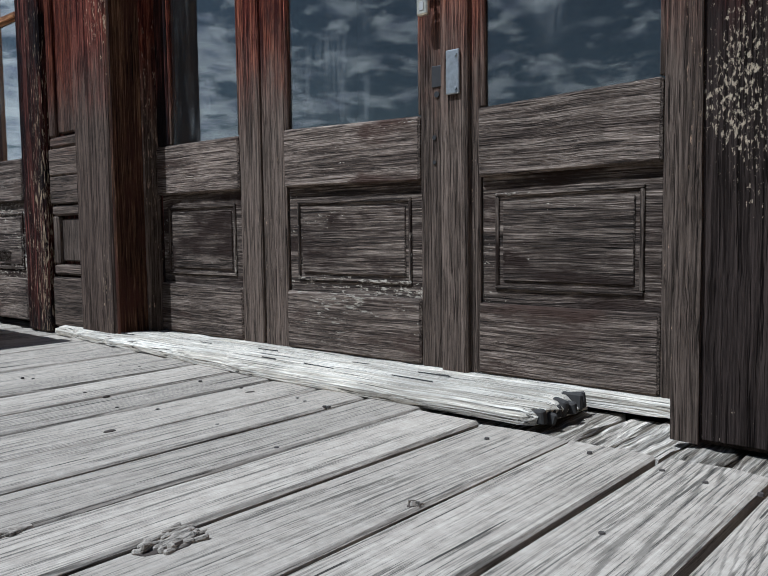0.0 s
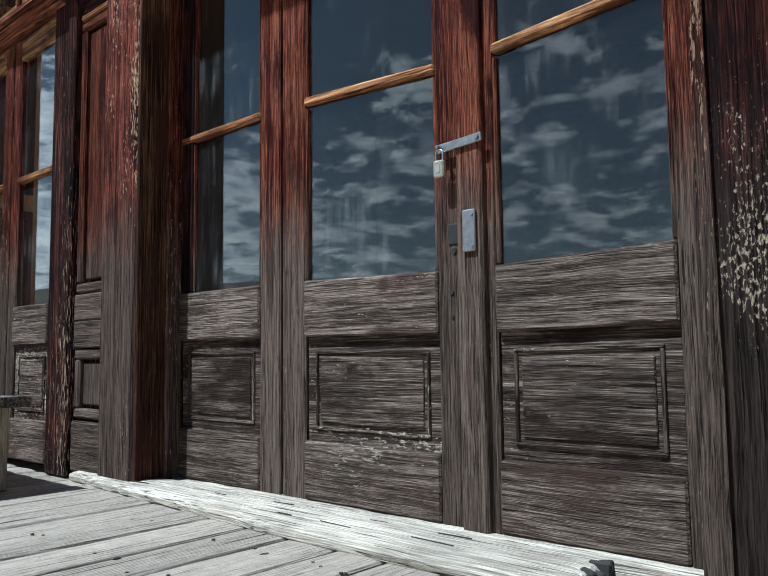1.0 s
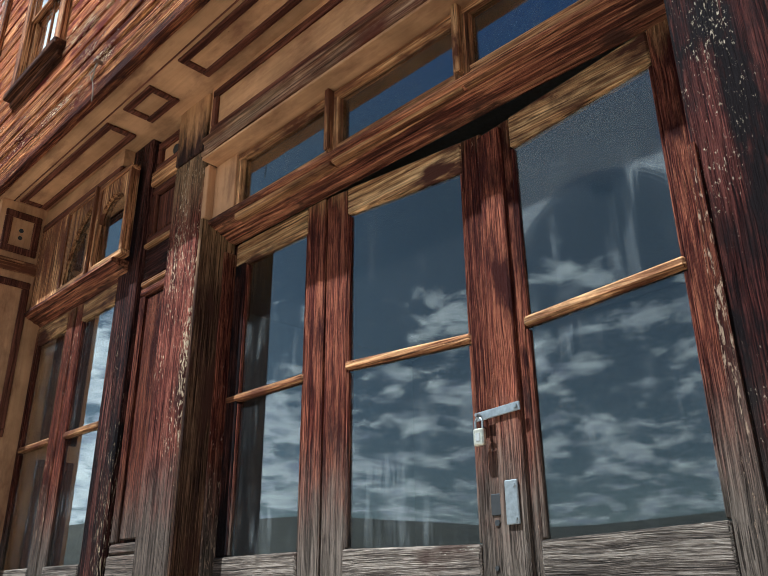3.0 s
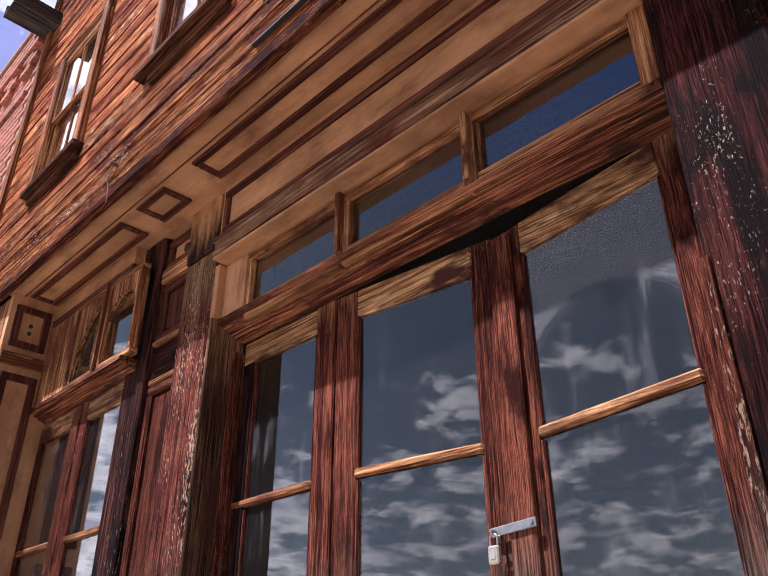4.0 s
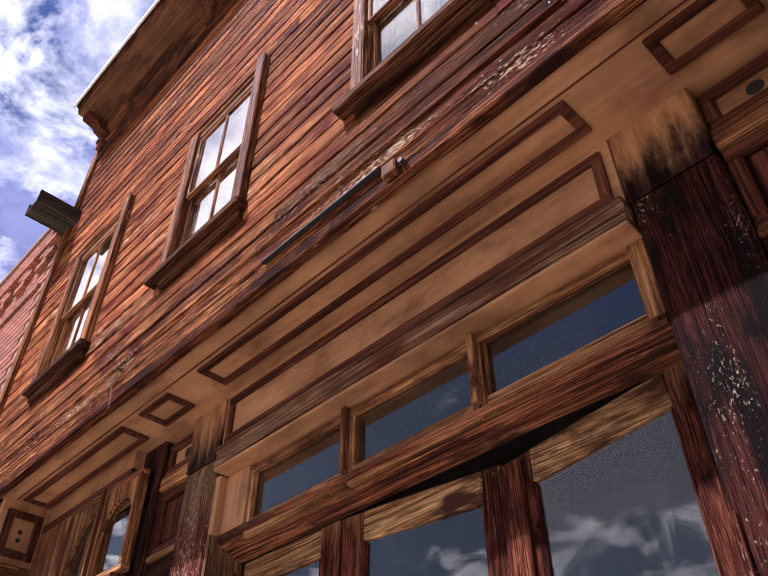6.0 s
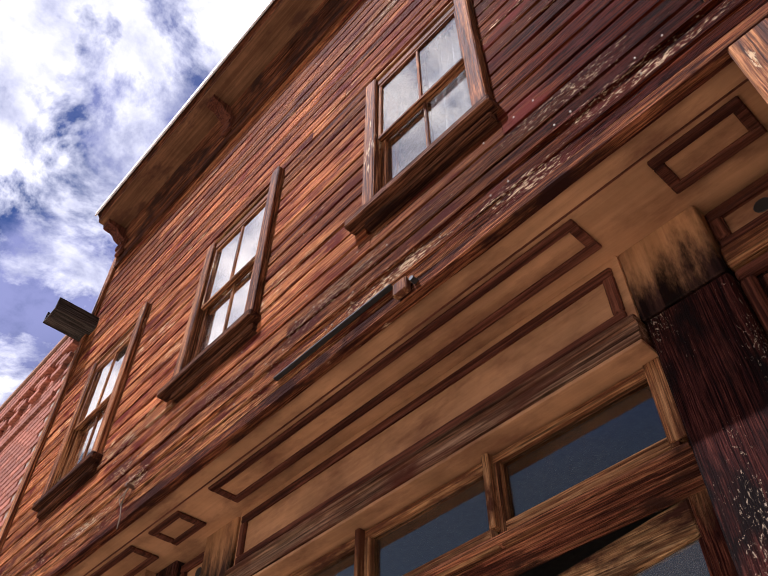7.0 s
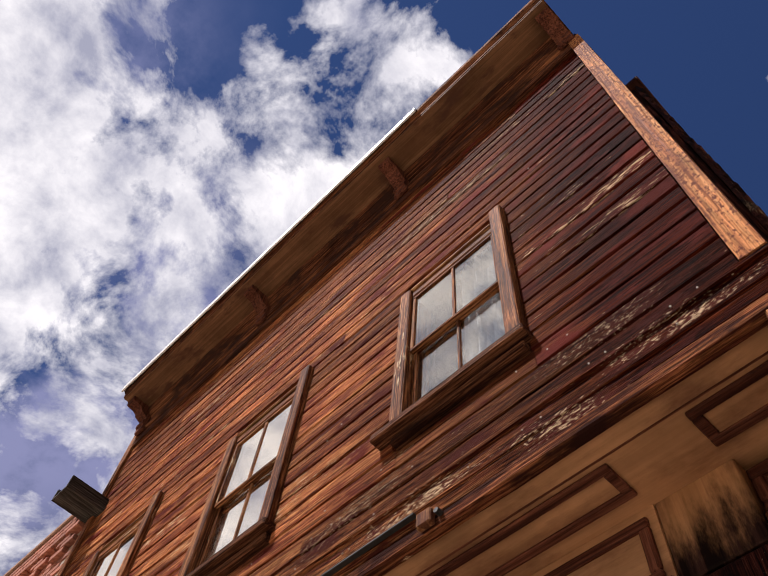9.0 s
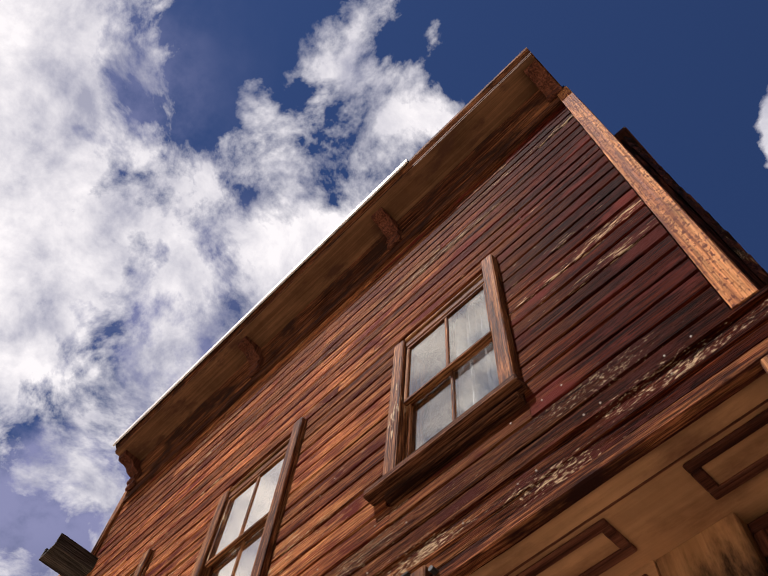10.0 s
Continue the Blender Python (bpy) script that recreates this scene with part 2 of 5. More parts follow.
def deck_wood(axis="y"):
    """Grey weathered softwood: fine parallel ridges in places, thin checks, a mottled smooth face."""
    key = "deck_wood_" + axis
    if key in MATS:
        return MATS[key]
    m, nt, bsdf = blank(key)
    info = nt.nodes.new("ShaderNodeObjectInfo")
    place = nt.nodes.new("ShaderNodeNewGeometry").outputs["Position"]
    comb = nt.nodes.new("ShaderNodeCombineXYZ")
    for k in range(3):
        nt.links.new(info.outputs["Random"], comb.inputs[k])
    shift = nt.nodes.new("ShaderNodeVectorMath")
    shift.operation = "MULTIPLY_ADD"
    nt.links.new(comb.outputs[0], shift.inputs[0])
    shift.inputs[1].default_value = (37.0, 23.0, 51.0)
    nt.links.new(place, shift.inputs[2])
    vec = shift.outputs[0]
    across = nt.nodes.new("ShaderNodeSeparateXYZ")
    nt.links.new(place, across.inputs[0])
    slow = tuple(0.12 if v < 1 else 1.0 for v in LONG[axis])
    run = mapped(nt, vec, LONG[axis])
    fine = noise_tex(nt, run, 260.0, 5, 0.75)
    mott = noise_tex(nt, vec, 30.0, 8, 0.75)
    broad = noise_tex(nt, mapped(nt, vec, slow), 5.0, 3, 0.5)
    bend = noise_tex(nt, mapped(nt, vec, slow), 3.0, 2, 0.4)
    mid = noise_tex(nt, run, 105.0, 6, 0.7)
    phase = math_node(nt, "ADD", math_node(nt, "MULTIPLY", across.outputs[0], 560.0), math_node(nt, "ADD", math_node(nt, "MULTIPLY", bend, 230.0), math_node(nt, "MULTIPLY", mid, 9.0)))
    ridge = math_node(nt, "ADD", math_node(nt, "MULTIPLY", math_node(nt, "SINE", phase), 0.5), 0.5)
    col = ramp(nt, mott, [(0.3, (0.27, 0.226, 0.178)), (0.5, (0.33, 0.279, 0.222)), (0.7, (0.4, 0.341, 0.274))])
    col = mix_col(nt, 0.9, col, ramp(nt, fine, [(0.38, (0.45, 0.45, 0.45)), (0.46, (1, 1, 1)), (0.64, (1.22, 1.22, 1.22))]), "MULTIPLY")
    col = mix_col(nt, 0.8, col, ramp(nt, mid, [(0.395, (0.22, 0.22, 0.22)), (0.43, (0.95, 0.95, 0.95)), (0.62, (1.12, 1.12, 1.12))]), "MULTIPLY")
    lined = mix_col(nt, 1.0, col, ramp(nt, ridge, [(0.05, (0.5, 0.5, 0.5)), (0.4, (1.05, 1.05, 1.05))]), "MULTIPLY")
    col = mix_col(nt, ramp(nt, broad, [(0.47, (0, 0, 0)), (0.57, (1, 1, 1))]), col, lined)
    check = ramp(nt, noise_tex(nt, run, 60.0, 3, 0.6), [(0.325, (0.1, 0.1, 0.1)), (0.345, (1, 1, 1))])
    col = mix_col(nt, 0.95, col, check, "MULTIPLY")
    tone = math_node(nt, "ADD", math_node(nt, "MULTIPLY", info.outputs["Random"], 0.26), 0.87)
    tint = nt.nodes.new("ShaderNodeCombineXYZ")
    for k in range(3):
        nt.links.new(tone, tint.inputs[k])
    nt.links.new(mix_col(nt, 1.0, col, tint.outputs[0], "MULTIPLY"), bsdf.inputs["Base Color"])
    bsdf.inputs["Roughness"].default_value, bsdf.inputs["Specular IOR Level"].default_value = 0.85, 0.15
    bp = add(nt, "ShaderNodeBump", Strength=0.5, Distance=0.006)
    nt.links.new(math_node(nt, "ADD", fine, math_node(nt, "MULTIPLY", ridge, 0.25)), bp.inputs["Height"])
    nt.links.new(bp.outputs[0], bsdf.inputs["Normal"])
    MATS[key] = m
    return m


def bleached_wood(axis="x"):
    return wood("bleached_wood", axis, (0.46, 0.39, 0.3), (0.66, 0.575, 0.46), (0.78, 0.695, 0.575), crack_at=0.37, cracks=0.9, rings=0.3, rough=0.85, bump=0.9, grain=75, fibre=0.45, vary=0.05)


def door_wood(axis):
    return wood("door_wood", axis, (0.035, 0.008, 0.006), (0.115, 0.03, 0.018), (0.25, 0.085, 0.042), gloss=0.04, rings=0.3, fleck=(0.42, 0.28, 0.18), fleck_at=0.70, fleck_size=120.0, fleck_long=0.2, stain=(0.03, 0.008, 0.006), stain_at=0.58, rough=0.6, bump=0.9, grain=135, vary=0.2, upper=(2.06, 2.3, (0.3, 0.16, 0.07)), foot=(1.26, 0.72, (0.105, 0.077, 0.058)))


def burnt_tan(axis):
    return wood("burnt_tan", axis, (0.24, 0.11, 0.045), (0.46, 0.25, 0.105), (0.58, 0.36, 0.17), stain=(0.06, 0.022, 0.014), stain_at=0.54, rough=0.65, bump=0.6, grain=50, vary=0.12)


def jamb_wood(axis):
    # shade on the jamb's lower part is put into its colour; tan above
    return wood("jamb_wood", axis, (0.025, 0.011, 0.007), (0.075, 0.036, 0.019), (0.15, 0.08, 0.042), stain=(0.05, 0.02, 0.013), stain_at=0.56, rough=0.7, bump=0.7, grain=80, vary=0.1, upper=(1.9, 2.25, (0.2, 0.11, 0.052)))


def rail_wood(axis):
    return wood("rail_wood", axis, (0.046, 0.033, 0.025), (0.14, 0.103, 0.078), (0.28, 0.215, 0.165), rings=0.25, ring_count=150.0, fleck=(0.42, 0.36, 0.28), fleck_at=0.68, fleck_size=90.0, fleck_long=0.3, stain=(0.06, 0.037, 0.027), stain_at=0.6, rough=0.7, bump=0.9, grain=125, vary=0.2)


def panel_wood(axis):
    return wood("panel_wood", axis, (0.034, 0.025, 0.019), (0.105, 0.077, 0.058), (0.26, 0.2, 0.153), rings=0.25, ring_count=150.0, fleck=(0.46, 0.39, 0.3), fleck_at=0.655, fleck_size=95.0, fleck_long=0.4, cluster=0.45, stain=(0.03, 0.019, 0.014), stain_at=0.56, rough=0.7, bump=0.9, grain=110, vary=0.15)


def dark_wood(axis):
    return wood("dark_wood", axis, (0.014, 0.007, 0.006), (0.055, 0.02, 0.015), (0.13, 0.05, 0.036), fleck=(0.42, 0.31, 0.19), fleck_at=0.67, gloss=0.03, fleck_size=160.0, fleck_long=0.1, stain=(0.01, 0.007, 0.007), stain_at=0.54, rough=0.6, bump=0.9, grain=60, vary=0.2)


def grey_post(axis):
    return wood("grey_post", axis, (0.034, 0.009, 0.007), (0.14, 0.036, 0.024), (0.28, 0.1, 0.062), gloss=0.03, fleck=(0.52, 0.38, 0.24), fleck_at=0.656, fleck_size=110.0, fleck_long=0.3, cluster=0.5, stain=(0.035, 0.012, 0.009), stain_at=0.58, rough=0.7, bump=0.9, grain=100, vary=0.1, upper=(2.2, 2.55, (0.2, 0.115, 0.06)), foot=(1.3, 0.85, (0.085, 0.06, 0.045)))


def burnt_wood(axis):
    return wood("burnt_wood", axis, (0.012, 0.005, 0.005), (0.042, 0.012, 0.01), (0.095, 0.03, 0.022), gloss=0.03, fleck=(0.44, 0.35, 0.24), fleck_at=0.65, fleck_size=170.0, fleck_long=0.4, cluster=0.46, stain=(0.009, 0.006, 0.006), stain_at=0.53, rough=0.6, bump=1.0, grain=90, vary=0.2, foot=(1.1, 0.7, (0.03, 0.022, 0.018)))


def tan_paint(axis):
    return wood("tan_paint", axis, (0.41, 0.215, 0.102), (0.45, 0.24, 0.115), (0.49, 0.264, 0.13), cracks=0.08, crack_at=0.33, fleck=(0.09, 0.04, 0.025), fleck_at=0.745, fleck_size=70.0, fleck_long=0.8, stain=(0.17, 0.075, 0.04), rings=0.0, stain_at=0.62, stain_soft=0.12, rough=0.6, bump=0.08, grain=9, fibre=0.06, vary=0.05)


def brown_mould(axis):
    return wood("brown_mould", axis, (0.05, 0.017, 0.011), (0.105, 0.036, 0.021), (0.16, 0.06, 0.034), gloss=0.04, fleck=(0.4, 0.25, 0.12), fleck_at=0.74, cracks=0.3, rings=0.2, rough=0.6, bump=0.3, grain=40, fibre=0.3, vary=0.15)


def worn_trim(axis):
    return wood("worn_trim", axis, (0.13, 0.045, 0.019), (0.32, 0.14, 0.056), (0.5, 0.265, 0.115), stain=(0.1, 0.036, 0.018), stain_at=0.55, rough=0.65, bump=0.6, grain=40, vary=0.15)


def cornice_wood(axis):
    return wood("cornice_wood", axis, (0.045, 0.015, 0.008), (0.12, 0.042, 0.02), (0.24, 0.1, 0.045), gloss=0.03, cracks=0.5, stain=(0.035, 0.016, 0.011), stain_at=0.54, rough=0.7, bump=0.5, grain=45, vary=0.1)


def siding_wood():
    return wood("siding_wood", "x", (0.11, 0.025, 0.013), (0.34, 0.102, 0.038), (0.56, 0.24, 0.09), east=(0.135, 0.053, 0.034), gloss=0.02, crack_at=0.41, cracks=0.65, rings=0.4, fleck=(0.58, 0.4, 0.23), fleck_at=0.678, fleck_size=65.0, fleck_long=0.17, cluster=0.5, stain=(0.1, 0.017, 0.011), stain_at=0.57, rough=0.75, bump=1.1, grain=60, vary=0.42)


def peeling_siding():
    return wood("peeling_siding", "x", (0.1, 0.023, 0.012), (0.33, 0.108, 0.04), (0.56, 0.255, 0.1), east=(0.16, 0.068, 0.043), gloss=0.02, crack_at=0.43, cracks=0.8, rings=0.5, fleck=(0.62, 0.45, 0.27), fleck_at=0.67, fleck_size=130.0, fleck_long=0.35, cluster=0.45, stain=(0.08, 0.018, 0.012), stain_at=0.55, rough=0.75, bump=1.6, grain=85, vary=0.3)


def cornice_tan(axis):
    return wood("cornice_tan", axis, (0.13, 0.064, 0.032), (0.18, 0.092, 0.046), (0.225, 0.12, 0.062), gloss=0.03, cracks=0.1, rings=0.05, stain=(0.09, 0.042, 0.026), stain_at=0.59, stain_soft=0.05, rough=0.7, bump=0.12, grain=9, fibre=0.1, vary=0.05)


def sill_wood(axis):
    return wood("sill_wood", axis, (0.028, 0.011, 0.007), (0.09, 0.034, 0.017), (0.2, 0.085, 0.04), gloss=0.03, rough=0.7, bump=0.6, grain=70, vary=0.15)


def window_wood(axis):
    return wood("window_wood", axis, (0.085, 0.028, 0.012), (0.25, 0.09, 0.033), (0.46, 0.21, 0.085), fleck=(0.5, 0.36, 0.2), fleck_at=0.68, rough=0.65, bump=0.6, grain=60, vary=0.2)


def dirty_glass(name, dust=0.05, tint=(0.75, 0.8, 0.82), shine_min=0.12, edge=1.1, swept=None):
    if name in MATS:
        return MATS[name]
    m, nt, bsdf = blank(name)
    nt.nodes.remove(bsdf)
    out = nt.nodes["Material Output"]
    tc = nt.nodes.new("ShaderNodeTexCoord")
    clear = add(nt, "ShaderNodeBsdfTransparent", Color=(*tint, 1))
    shine = add(nt, "ShaderNodeBsdfGlossy", Roughness=0.003, Color=(1.0, 0.93, 0.82, 1))
    lw = add(nt, "ShaderNodeLayerWeight", Blend=0.5)
    refl = math_node(nt, "ADD", math_node(nt, "MULTIPLY", math_node(nt, "POWER", lw.outputs["Facing"], 3.0), edge), shine_min, True)
    mx = nt.nodes.new("ShaderNodeMixShader")
    nt.links.new(refl, mx.inputs[0])
    nt.links.new(clear.outputs[0], mx.inputs[1])
    nt.links.new(shine.outputs[0], mx.inputs[2])
    dirt = add(nt, "ShaderNodeBsdfDiffuse", Color=(0.55, 0.53, 0.5, 1))
    runs = noise_tex(nt, mapped(nt, tc.outputs["Object"], (1, 1, 0.08)), 26.0, 6, 0.65)
    specks = noise_tex(nt, tc.outputs["Object"], 260.0, 3, 0.6)
    area = noise_tex(nt, tc.outputs["Object"], 3.2, 4, 0.55)
    d1 = math_node(nt, "MULTIPLY", ramp(nt, runs, [(0.5, (0, 0, 0)), (0.75, (1, 1, 1))]), ramp(nt, area, [(0.47, (0.03, 0.03, 0.03)), (0.7, (1, 1, 1))]))
    d2 = ramp(nt, specks, [(0.5, (0, 0, 0)), (0.72, (1, 1, 1))])
    d = math_node(nt, "ADD", math_node(nt, "MULTIPLY", d1, 4.0 * dust), math_node(nt, "MULTIPLY", math_node(nt, "MULTIPLY", d2, ramp(nt, area, [(0.5, (0, 0, 0)), (0.64, (1, 1, 1))])), 0.5 * dust))
    d = math_node(nt, "ADD", d, dust * 0.15, True)
    if swept:
        # a wiped arc with thick dust left outside it and faint strokes along its rim
        far = nt.nodes.new("ShaderNodeVectorMath")
        far.operation = "DISTANCE"
        nt.links.new(mapped(nt, tc.outputs["Object"], (1, 0, 1)), far.inputs[0])
        far.inputs[1].default_value = (swept[0], 0, swept[1])
        r = math_node(nt, "ADD", far.outputs["Value"], math_node(nt, "MULTIPLY", area, 0.06))
        rim = eased(nt, r, swept[2], swept[2] + 0.03)
        stroke = ramp(nt, noise_tex(nt, far.outputs["Value"], 95.0, 4, 0.6), [(0.5, (0, 0, 0)), (0.7, (1, 1, 1))])
        stroke = math_node(nt, "MULTIPLY", math_node(nt, "MULTIPLY", stroke, eased(nt, r, swept[2] - 0.13, swept[2])), 0.06)
        grit = ramp(nt, noise_tex(nt, tc.outputs["Object"], 120.0, 6, 0.7), [(0.42, (0.25, 0.25, 0.25)), (0.62, (1, 1, 1))])
        d = math_node(nt, "ADD", d, math_node(nt, "ADD", stroke, math_node(nt, "MULTIPLY", math_node(nt, "MULTIPLY", rim, grit), 0.15)), True)
    m2 = nt.nodes.new("ShaderNodeMixShader")
    nt.links.new(d, m2.inputs[0])
    nt.links.new(mx.outputs[0], m2.inputs[1])
    nt.links.new(dirt.outputs[0], m2.inputs[2])
    nt.links.new(m2.outputs[0], out.inputs[0])
    MATS[name] = m
    return m


def brick_mat():
    if "brick" in MATS:
        return MATS["brick"]
    m, nt, bsdf = blank("brick")
    tc, info, geo = nt.nodes.new("ShaderNodeTexCoord"), nt.nodes.new("ShaderNodeObjectInfo"), nt.nodes.new("ShaderNodeNewGeometry")
    n = noise_tex(nt, tc.outputs["Object"], 40.0, 7, 0.65)
    col = ramp(nt, n, [(0.3, (0.2, 0.06, 0.035)), (0.55, (0.36, 0.13, 0.075)), (0.75, (0.5, 0.24, 0.15))])
    rnd = math_node(nt, "FRACT", math_node(nt, "ADD", info.outputs["Random"], geo.outputs["Random Per Island"]))
    col = mix_col(nt, 1.0, col, ramp(nt, rnd, [(0.0, (0.7, 0.7, 0.7)), (1.0, (1.2, 1.15, 1.1))]), "MULTIPLY")
    nt.links.new(col, bsdf.inputs["Base Color"])
    bsdf.inputs["Roughness"].default_value = 0.9
    bp = add(nt, "ShaderNodeBump", Strength=0.5, Distance=0.006)
    nt.links.new(n, bp.inputs["Height"])
    nt.links.new(bp.outputs[0], bsdf.inputs["Normal"])
    MATS["brick"] = m
    return m


GLASS = dirty_glass("door_glass", 0.045, shine_min=0.1)
GLASS_SWEPT = dirty_glass("swept_glass", 0.045, shine_min=0.1, swept=(-0.24, 1.48, 0.33))
GLASS_DUSTY = dirty_glass("transom_glass", 0.03, shine_min=0.1)
GLASS_UP = dirty_glass("upper_glass", 0.015, (0.97, 0.98, 0.99), 0.16, 0.6)
# extra mirror share, added to whiten the panes over the blinds
GLASS_BRIGHT = dirty_glass("upper_mirror_glass", 0.015, (0.97, 0.98, 0.99), 0.55, 0.45)
STEEL = plain("worn_steel", (0.33, 0.33, 0.32), 0.45, 0.85, 60)
BLACK = plain("black_iron", (0.025, 0.022, 0.02), 0.6, 0.2, 50)
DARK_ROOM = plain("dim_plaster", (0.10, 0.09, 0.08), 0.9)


# ---- builders ----
def box(bm, x0, x1, y0, y1, z0, z1, b=0.004, turn=None):
    m = Matrix.Translation(((x0 + x1) / 2, (y0 + y1) / 2, (z0 + z1) / 2))
    if turn:
        m = m @ pose(0, 0, 0, *turn)
    m = m @ Matrix.Diagonal((x1 - x0, y1 - y0, z1 - z0, 1))
    made = bmesh.ops.create_cube(bm, size=1, matrix=m)["verts"]
    b = min(b, 0.3 * min(x1 - x0, y1 - y0, z1 - z0))
    if b > 0:
        edges = list({e for v in made for e in v.link_edges})
        bmesh.ops.bevel(bm, geom=edges, offset=b, segments=1, affect="EDGES", clamp_overlap=True)
    return bm


def one(*args, **kw):
    return box(bmesh.new(), *args, **kw)


def sweep(bm, profile, stations, axis="x", jitter=0.0):
    """A closed profile of (a, b) carried along an axis. For x, a is y and b is z; for y, a is x; for z, a is x and b is y."""
    rings = []
    for s in stations:
        ring = []
        for a, b in profile:
            ja, jb = (random.uniform(-jitter, jitter) for _ in range(2))
            p = {"x": (s, a + ja, b + jb), "y": (a + ja, s, b + jb), "z": (a + ja, b + jb, s)}[axis]
            ring.append(bm.verts.new(p))
        rings.append(ring)
    n = len(profile)
    for r0, r1 in zip(rings, rings[1:]):
        for k in range(n):
            bm.faces.new((r0[k], r0[(k + 1) % n], r1[(k + 1) % n], r1[k]))
    bm.faces.new(rings[0])
    bm.faces.new(rings[-1])
    bmesh.ops.recalc_face_normals(bm, faces=bm.faces)
    return bm


def steps(a, b, n):
    return [a + (b - a) * k / n for k in range(n + 1)]


def rod(bm, p, q, r, sides=8):
    p, q = Vector(p), Vector(q)
    d = q - p
    m = Matrix.Translation((p + q) / 2) @ d.to_track_quat("Z", "Y").to_matrix().to_4x4()
    bmesh.ops.create_cone(bm, cap_ends=True, segments=sides, radius1=r, radius2=r, depth=d.length, matrix=m)
    return bm


def mesh_of(bm, name, mat, smooth=False):
    me = bpy.data.meshes.new(name)
    bm.to_mesh(me)
    bm.free()
    for m in mat if isinstance(mat, tuple) else (mat,):
        me.materials.append(m)
    if smooth:
        for f in me.polygons:
            f.use_smooth = True
    return me


def thing(name, loc, label, category, group="", kind=""):
    ob = new(name)
    ob.location = loc
    ob.empty_display_size = 0.1
    return tagged(ob, label, category, group, kind)


def part(name, bm, mat, parent, label="", smooth=False):
    ob = new(name, mesh_of(bm, name, mat, smooth))
    ob.parent = parent
    return tagged(ob, label)


def solid(name, bm, mat, label, category, kind="", group="", smooth=False):
    return tagged(new(name, mesh_of(bm, name, mat, smooth)), label, category, group, kind)


def piece(name, me, parent, loc, scale=(1, 1, 1), turn=(0, 0, 0)):
    """One of many alike pieces that share a mesh."""
    ob = new(name, me)
    ob.parent = parent
    ob.location, ob.scale = loc, scale
    ob.rotation_euler = [radians(a) for a in turn]
    return ob


def sagged(bm, hinge, slope, low=0.3):
    """Lets a leaf hang out of true: it drops away from its hinge, more so higher up."""
    for v in bm.verts:
        if v.co.z > low:
            v.co.z += slope * (v.co.x - hinge) * min(1.6, (v.co.z - low) / 1.1)
    return bm


def frame_of(bm, x0, x1, z0, z1, w, y0, y1, b=0.003):
    """A frame of two rails and two stiles; the stiles take the mesh's second material."""
    for a, c in ((x0, x0 + w), (x1 - w, x1)):
        box(bm, a, c, y0, y1, z0 + w, z1 - w, b)
    for f in bm.faces:
        f.material_index = 1
    upright = bpy.data.meshes.new("upright")
    bm.to_mesh(upright)
    bm.clear()
    box(bm, x0, x1, y0, y1, z1 - w, z1, b)
    box(bm, x0, x1, y0, y1, z0, z0 + w, b)
    bm.from_mesh(upright)
    bpy.data.meshes.remove(upright)
    return bm


def both(mat):
    return mat("x"), mat("z")


# ---- ground, street and boardwalk ----
def street():
    bm = bmesh.new()
    for a, b in ((-1, -1), (1, -1), (1, 1), (-1, 1)):
        bm.verts.new((a * 2500, b * 2500, -0.32))
    bm.faces.new(bm.verts)
    m, nt, bsdf = blank("dry_earth")
    tc = nt.nodes.new("ShaderNodeTexCoord")
    n = noise_tex(nt, tc.outputs["Object"], 1.2, 10, 0.65)
    nt.links.new(ramp(nt, n, [(0.35, (0.3, 0.24, 0.17)), (0.65, (0.46, 0.38, 0.28))]), bsdf.inputs["Base Color"])
    bsdf.inputs["Roughness"].default_value = 0.95
    solid("ground", bm, m, "dry dusty earth of the street", "ground", "structure")
    hm, nt, bsdf = blank("sage_hills")
    tc = nt.nodes.new("ShaderNodeTexCoord")
    n = noise_tex(nt, tc.outputs["Object"], 0.02, 8, 0.6)
    nt.links.new(ramp(nt, n, [(0.35, (0.018, 0.018, 0.013)), (0.65, (0.05, 0.044, 0.03))]), bsdf.inputs["Base Color"])
    bsdf.inputs["Roughness"].default_value = 1.0
    bm = bmesh.new()
    rows = []
    for j in range(5):
        row = []
        for k in range(73):
            a = radians(k * 5)
            r = 620 + 130 * j
            h = 33 * j * (0.75 + 0.5 * noise.noise((math.cos(a) * 2.4, math.sin(a) * 2.4, 3.0))) + 5 * j * noise.noise((math.cos(a) * 9, math.sin(a) * 9, j))
            row.append(bm.verts.new((r * math.cos(a), r * math.sin(a), -1 + h)))
        rows.append(row)
    for r0, r1 in zip(rows, rows[1:]):
        for k in range(72):
            bm.faces.new((r0[k], r0[k + 1], r1[k + 1], r1[k]))
    solid("hills", bm, hm, "dark sagebrush hills along the horizon", "hills", "structure", smooth=True)


street()
deck = thing("boardwalk", (0, 0, 0), "boardwalk of silver-grey weathered planks", "boardwalk", kind="structure")


